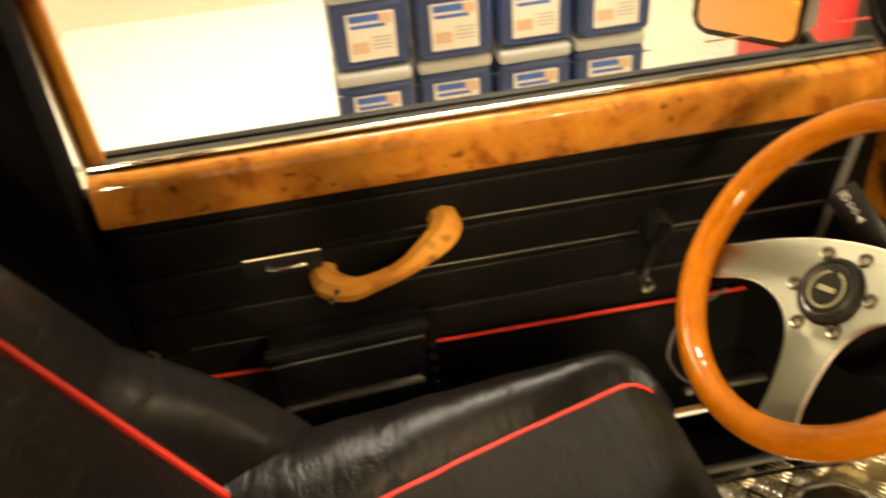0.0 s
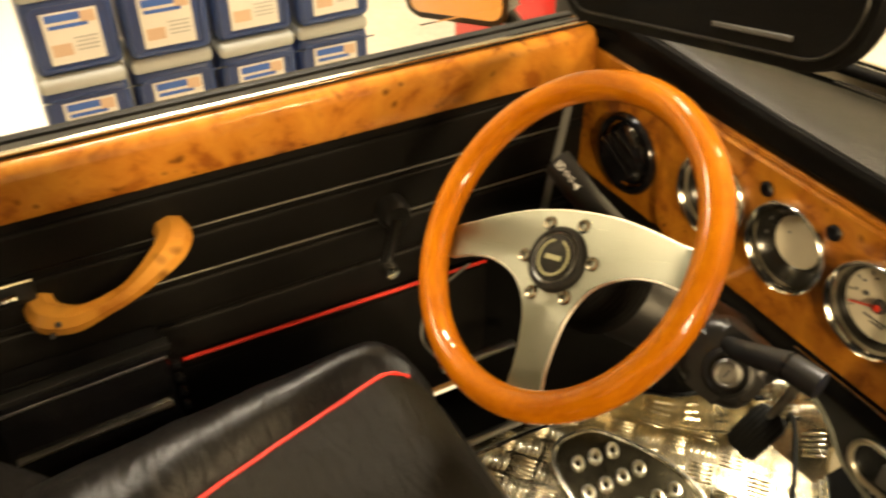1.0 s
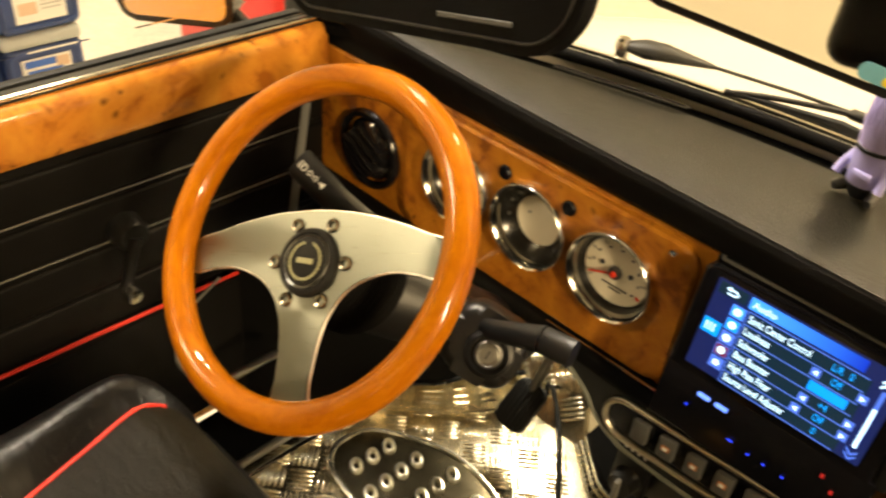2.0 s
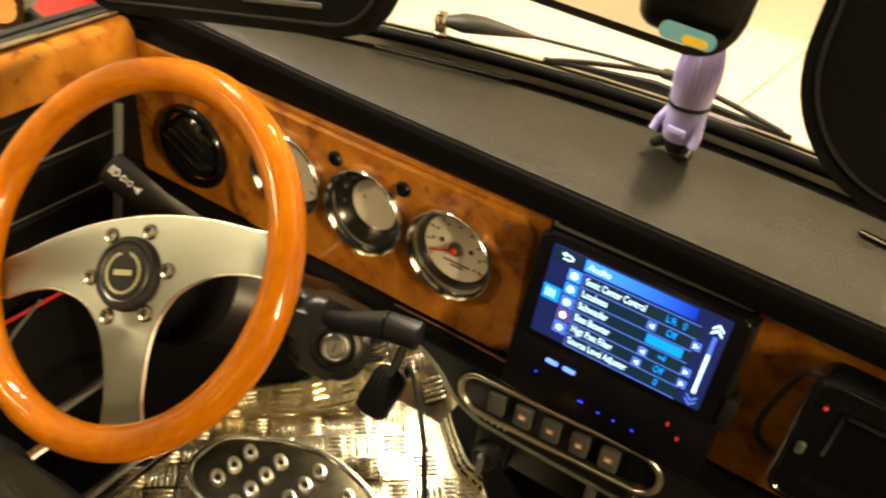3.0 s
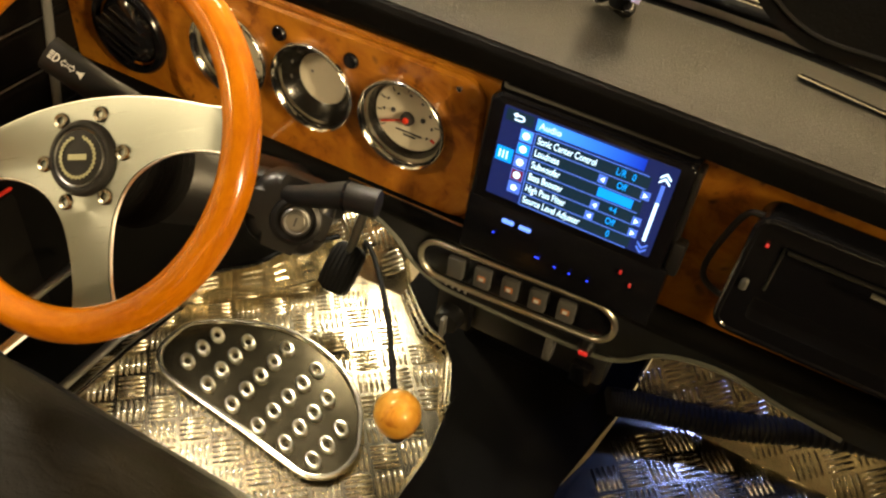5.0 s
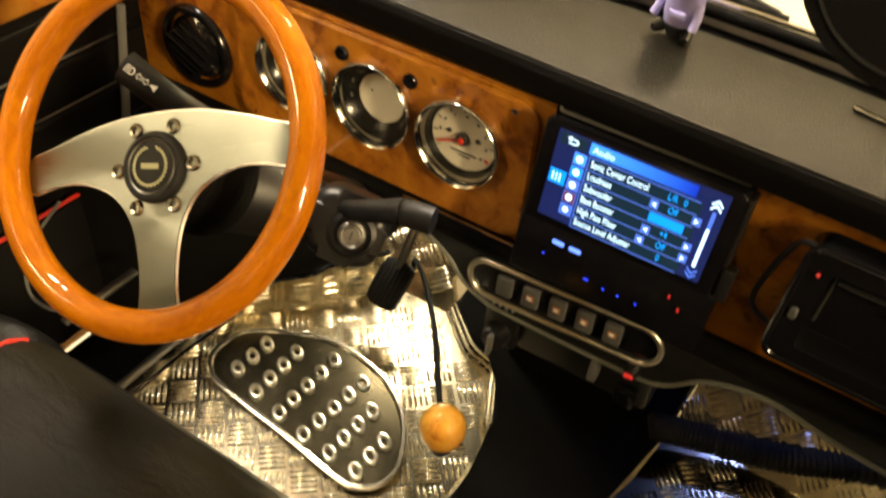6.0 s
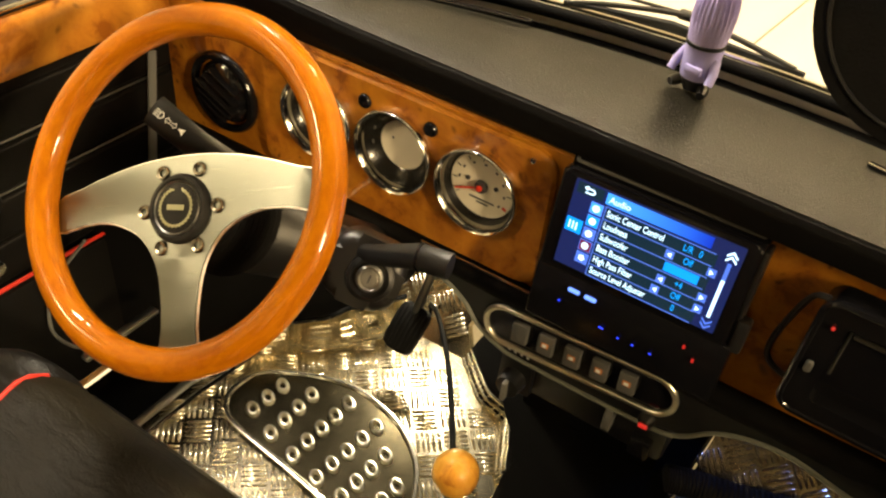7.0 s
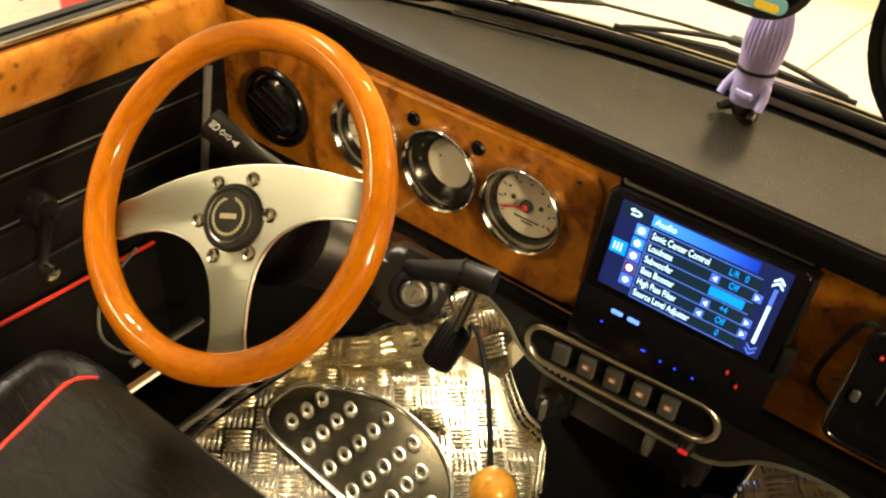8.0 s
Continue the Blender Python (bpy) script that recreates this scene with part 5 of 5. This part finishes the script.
def visor(m, w, h, label, r=0.06):
    v = new("sun_visor")
    v.matrix_world = m
    tagged(v, label, "sun visor", "sun visors")
    part("pad", plate(rounded(w, h, r, 12), -0.009, 0.009, 0.006, m=FACE, seg=3), VINYL_BLACK, v)
    part("rod", tube([(-w / 2, 0, h / 2 - 0.01), (w / 2, 0, h / 2 - 0.01)], 0.005, 8), PLASTIC, v)
    part("edge_seam", tube([(x, -0.0095, z) for x, z in rounded(w - 0.02, h - 0.02, r - 0.01, 12)], 0.0015, 6, True), PLASTIC, v)
    return v


visor(Matrix.Translation((0.292, -0.03, 0.812)) @ pose(0, 0, 0, -14, 0, 0), 0.46, 0.26, "black padded sun visor folded down", 0.09)
VL = visor(Matrix.Translation((-0.438, -0.06, 0.744)) @ pose(0, 0, 0, 0, -12, 0) @ pose(0, 0, 0, -10, 0, 0), 0.40, 0.20, "black padded sun visor folded down over the wheel")
part("flap_edge", boxed((0.085, -0.0105, -0.076), (0.09, 0.002, 0.005), 0.001, seg=1), SWITCH, VL, "narrow pale flap edge")

# black framed display in front of the passenger
tb = thing("glove_screen", "black framed fold-out screen on the passenger dash", "screen", (0.350, -0.008, 0.462), (0, 1.0, 0))
part("frame", frame_ring(rounded(0.40, 0.132, 0.016, 6), rounded(0.352, 0.088, 0.006, 6), 0.0, 0.027, m=FACE), GLOSS, tb)
part("rounded_edge", tube([(x, -0.0255, z) for x, z in rounded(0.396, 0.128, 0.015, 6)], 0.0035, 8, True), GLOSS, tb)
part("panel", plate(rounded(0.352, 0.088, 0.006, 6), 0.0, 0.012, m=FACE), GLOSS, tb, "dark glossy panel")
part("inner_rail", tube([(-0.168, -0.022, 0.036), (0.17, -0.022, 0.036)], 0.0022, 8), PLASTIC, tb)
part("inner_rail", tube([(-0.171, -0.020, 0.038), (-0.171, -0.020, -0.012)], 0.0014, 8), STEEL, tb)
part("corner_light", boxed((-0.185, -0.029, 0.040), (0.003, 0.003, 0.004), 0.001, seg=1), LED_RED, tb, "tiny red light")
part("hinge_arm", tube([(-0.098, -0.025, 0.030), (-0.050, -0.025, 0.028)], 0.0022, 8), STEEL, tb)
part("side_button", boxed((-0.188, -0.028, -0.008), (0.007, 0.004, 0.014), 0.002, seg=1), SWITCH, tb)
part("wire_loop", tube(curve_points([(-0.188, -0.018, 0.056), (-0.200, -0.016, 0.057), (-0.211, -0.014, 0.048), (-0.221, -0.012, 0.006), (-0.223, -0.012, -0.024), (-0.214, -0.012, -0.038), (-0.194, -0.014, -0.044)]), 0.0028, 8), PLASTIC, tb, "black wire loop")

# passenger footwell hose and trim
HOSE = curve_points([(0.075, 0.12, 0.045), (0.115, 0.14, 0.040), (0.18, 0.162, 0.036), (0.25, 0.185, 0.038), (0.32, 0.215, 0.045), (0.42, 0.23, 0.07), (0.50, 0.21, 0.10)], 20)
hs = thing("hose", "black ribbed hose lying in the passenger footwell", "hose")
part("tube", tube(HOSE, [0.0205 if k % 2 else 0.0180 for k in range(len(HOSE))], 14, flat=0.9), RUBBER, hs)
part("clip", boxed((0.165, 0.235, 0.065), (0.016, 0.014, 0.018), 0.004), STEEL, hs)

# loose wire by the door
wr = thing("cable", "thin grey cable loop hanging below the steering wheel", "cable")
part("wire", tube(curve_points([(-0.60, -0.20, 0.30), (-0.625, -0.24, 0.24), (-0.618, -0.26, 0.19), (-0.58, -0.262, 0.185), (-0.55, -0.25, 0.19)]), 0.0022, 8), GREY, wr)
part("bar", boxed((-0.545, -0.215, 0.19), (0.012, 0.11, 0.006), 0.002, m=None), STEEL, wr)

# outside the side window
def canister(at, label):
    c = thing("canister", label, "canister", at, group="stacked canisters")
    part("body", boxed((0, 0, 0.083), (0.16, 0.184, 0.166), 0.020, seg=3), BLUE, c)
    part("shoulder", boxed((0.004, 0, 0.180), (0.158, 0.182, 0.034), 0.012, seg=3), CAP_GREY, c, "pale grey moulded top")
    part("recess", frame_ring(rounded(0.160, 0.140, 0.018, 5), rounded(0.144, 0.126, 0.012, 5), 0.0, 0.004, m=Matrix.Translation((0.079, 0, 0.083)) @ pose(0, 0, 0, 90, 0, 90)), BLUE, c)
    lab = part("label", boxed((0.0815, 0.0, 0.083), (0.002, 0.112, 0.112), 0.0005, seg=1), PAPER, c, "white paper label")
    part("blue_band", boxed((0.083, -0.014, 0.127), (0.001, 0.070, 0.016)), PRINT_BLUE, lab)
    part("blue_band", boxed((0.083, -0.006, 0.108), (0.001, 0.080, 0.008)), PRINT_BLUE, lab)
    part("picture", boxed((0.083, 0.036, 0.122), (0.001, 0.03, 0.024)), PRINT_TAN, lab)
    part("picture", boxed((0.083, -0.028, 0.058), (0.001, 0.040, 0.026)), PRINT_TAN, lab)
    for k in range(4):
        part("print_line", boxed((0.083, 0.024, 0.080 - 0.009 * k), (0.001, 0.048 - 0.006 * (k % 2), 0.003)), CAP_GREY, lab)
    return c


first = canister((-1.79, -0.515, -0.035), "dark blue plastic canister with white label in a stack")
for i in range(4):
    for j in range(2):
        if i or j:
            copy_thing(first, pose(-1.79 - 0.008 * ((i + j) % 2), -0.515 + 0.195 * i + 0.004 * j, -0.035 + 0.1975 * j, 0, 0, 0.8 * ((i + 2 * j) % 3 - 1)))
plt = thing("pallet", "low wooden pallet under the canister stack", "pallet", (-1.79, -0.22, GROUND))
for y in (-0.38, 0.0, 0.38):
    part("bearer", boxed((0, y, 0.05), (0.22, 0.08, 0.10), 0.004), simple("pale_pine", (0.42, 0.31, 0.18), 0.7) if y < -0.1 else bpy.data.materials["pale_pine"], plt)
for x in (-0.08, 0.0, 0.08):
    part("board", boxed((x, 0, 0.1425), (0.07, 0.92, 0.085), 0.004), bpy.data.materials["pale_pine"], plt)

# flat white sheet stands in for a bright patch of ground
solo("white_patch", boxed((-2.75, -1.07, GROUND + 0.012), (1.15, 1.02, 0.02), 0.003), WHITE_PATCH, "flat white sheet standing in for a bright patch of ground", "board")

dm = new("door_mirror")
dm.matrix_world = Matrix.Translation((-0.85, -0.08, 0.562)) @ pose(0, 0, 0, 0, 0, 42)
tagged(dm, "black rimmed door mirror outside the window", "mirror")
part("housing", plate(rounded(0.15, 0.10, 0.022, 6), -0.05, 0.006, 0.004, m=FACE), PLASTIC, dm)
part("glass", plate(rounded(0.132, 0.082, 0.016, 6), 0.004, 0.0075, m=FACE), MIRROR, dm, "mirror glass")
part("arm", tube([(0.05, 0.03, -0.03), (0.09, 0.0, -0.05), (0.118, -0.01, -0.06)], 0.012, 10), PLASTIC, dm)

rb = thing("red_toolbox", "red box with a dark rounded handle beyond the door mirror", "box", (-2.05, 1.02, GROUND), (0, 0, 20))
part("body", boxed((0, 0, 0.19), (0.5, 0.6, 0.38), 0.03, seg=3), RED_PAINT, rb)
part("handle", tube(curve_points([(0.15, -0.2, 0.38), (0.17, -0.18, 0.44), (0.17, 0.1, 0.44), (0.15, 0.12, 0.38)]), 0.02, 10), PLASTIC, rb)
part("corner", boxed((0.2, -0.25, 0.2), (0.12, 0.12, 0.34), 0.03, seg=3), PLASTIC, rb, "dark corner guard")
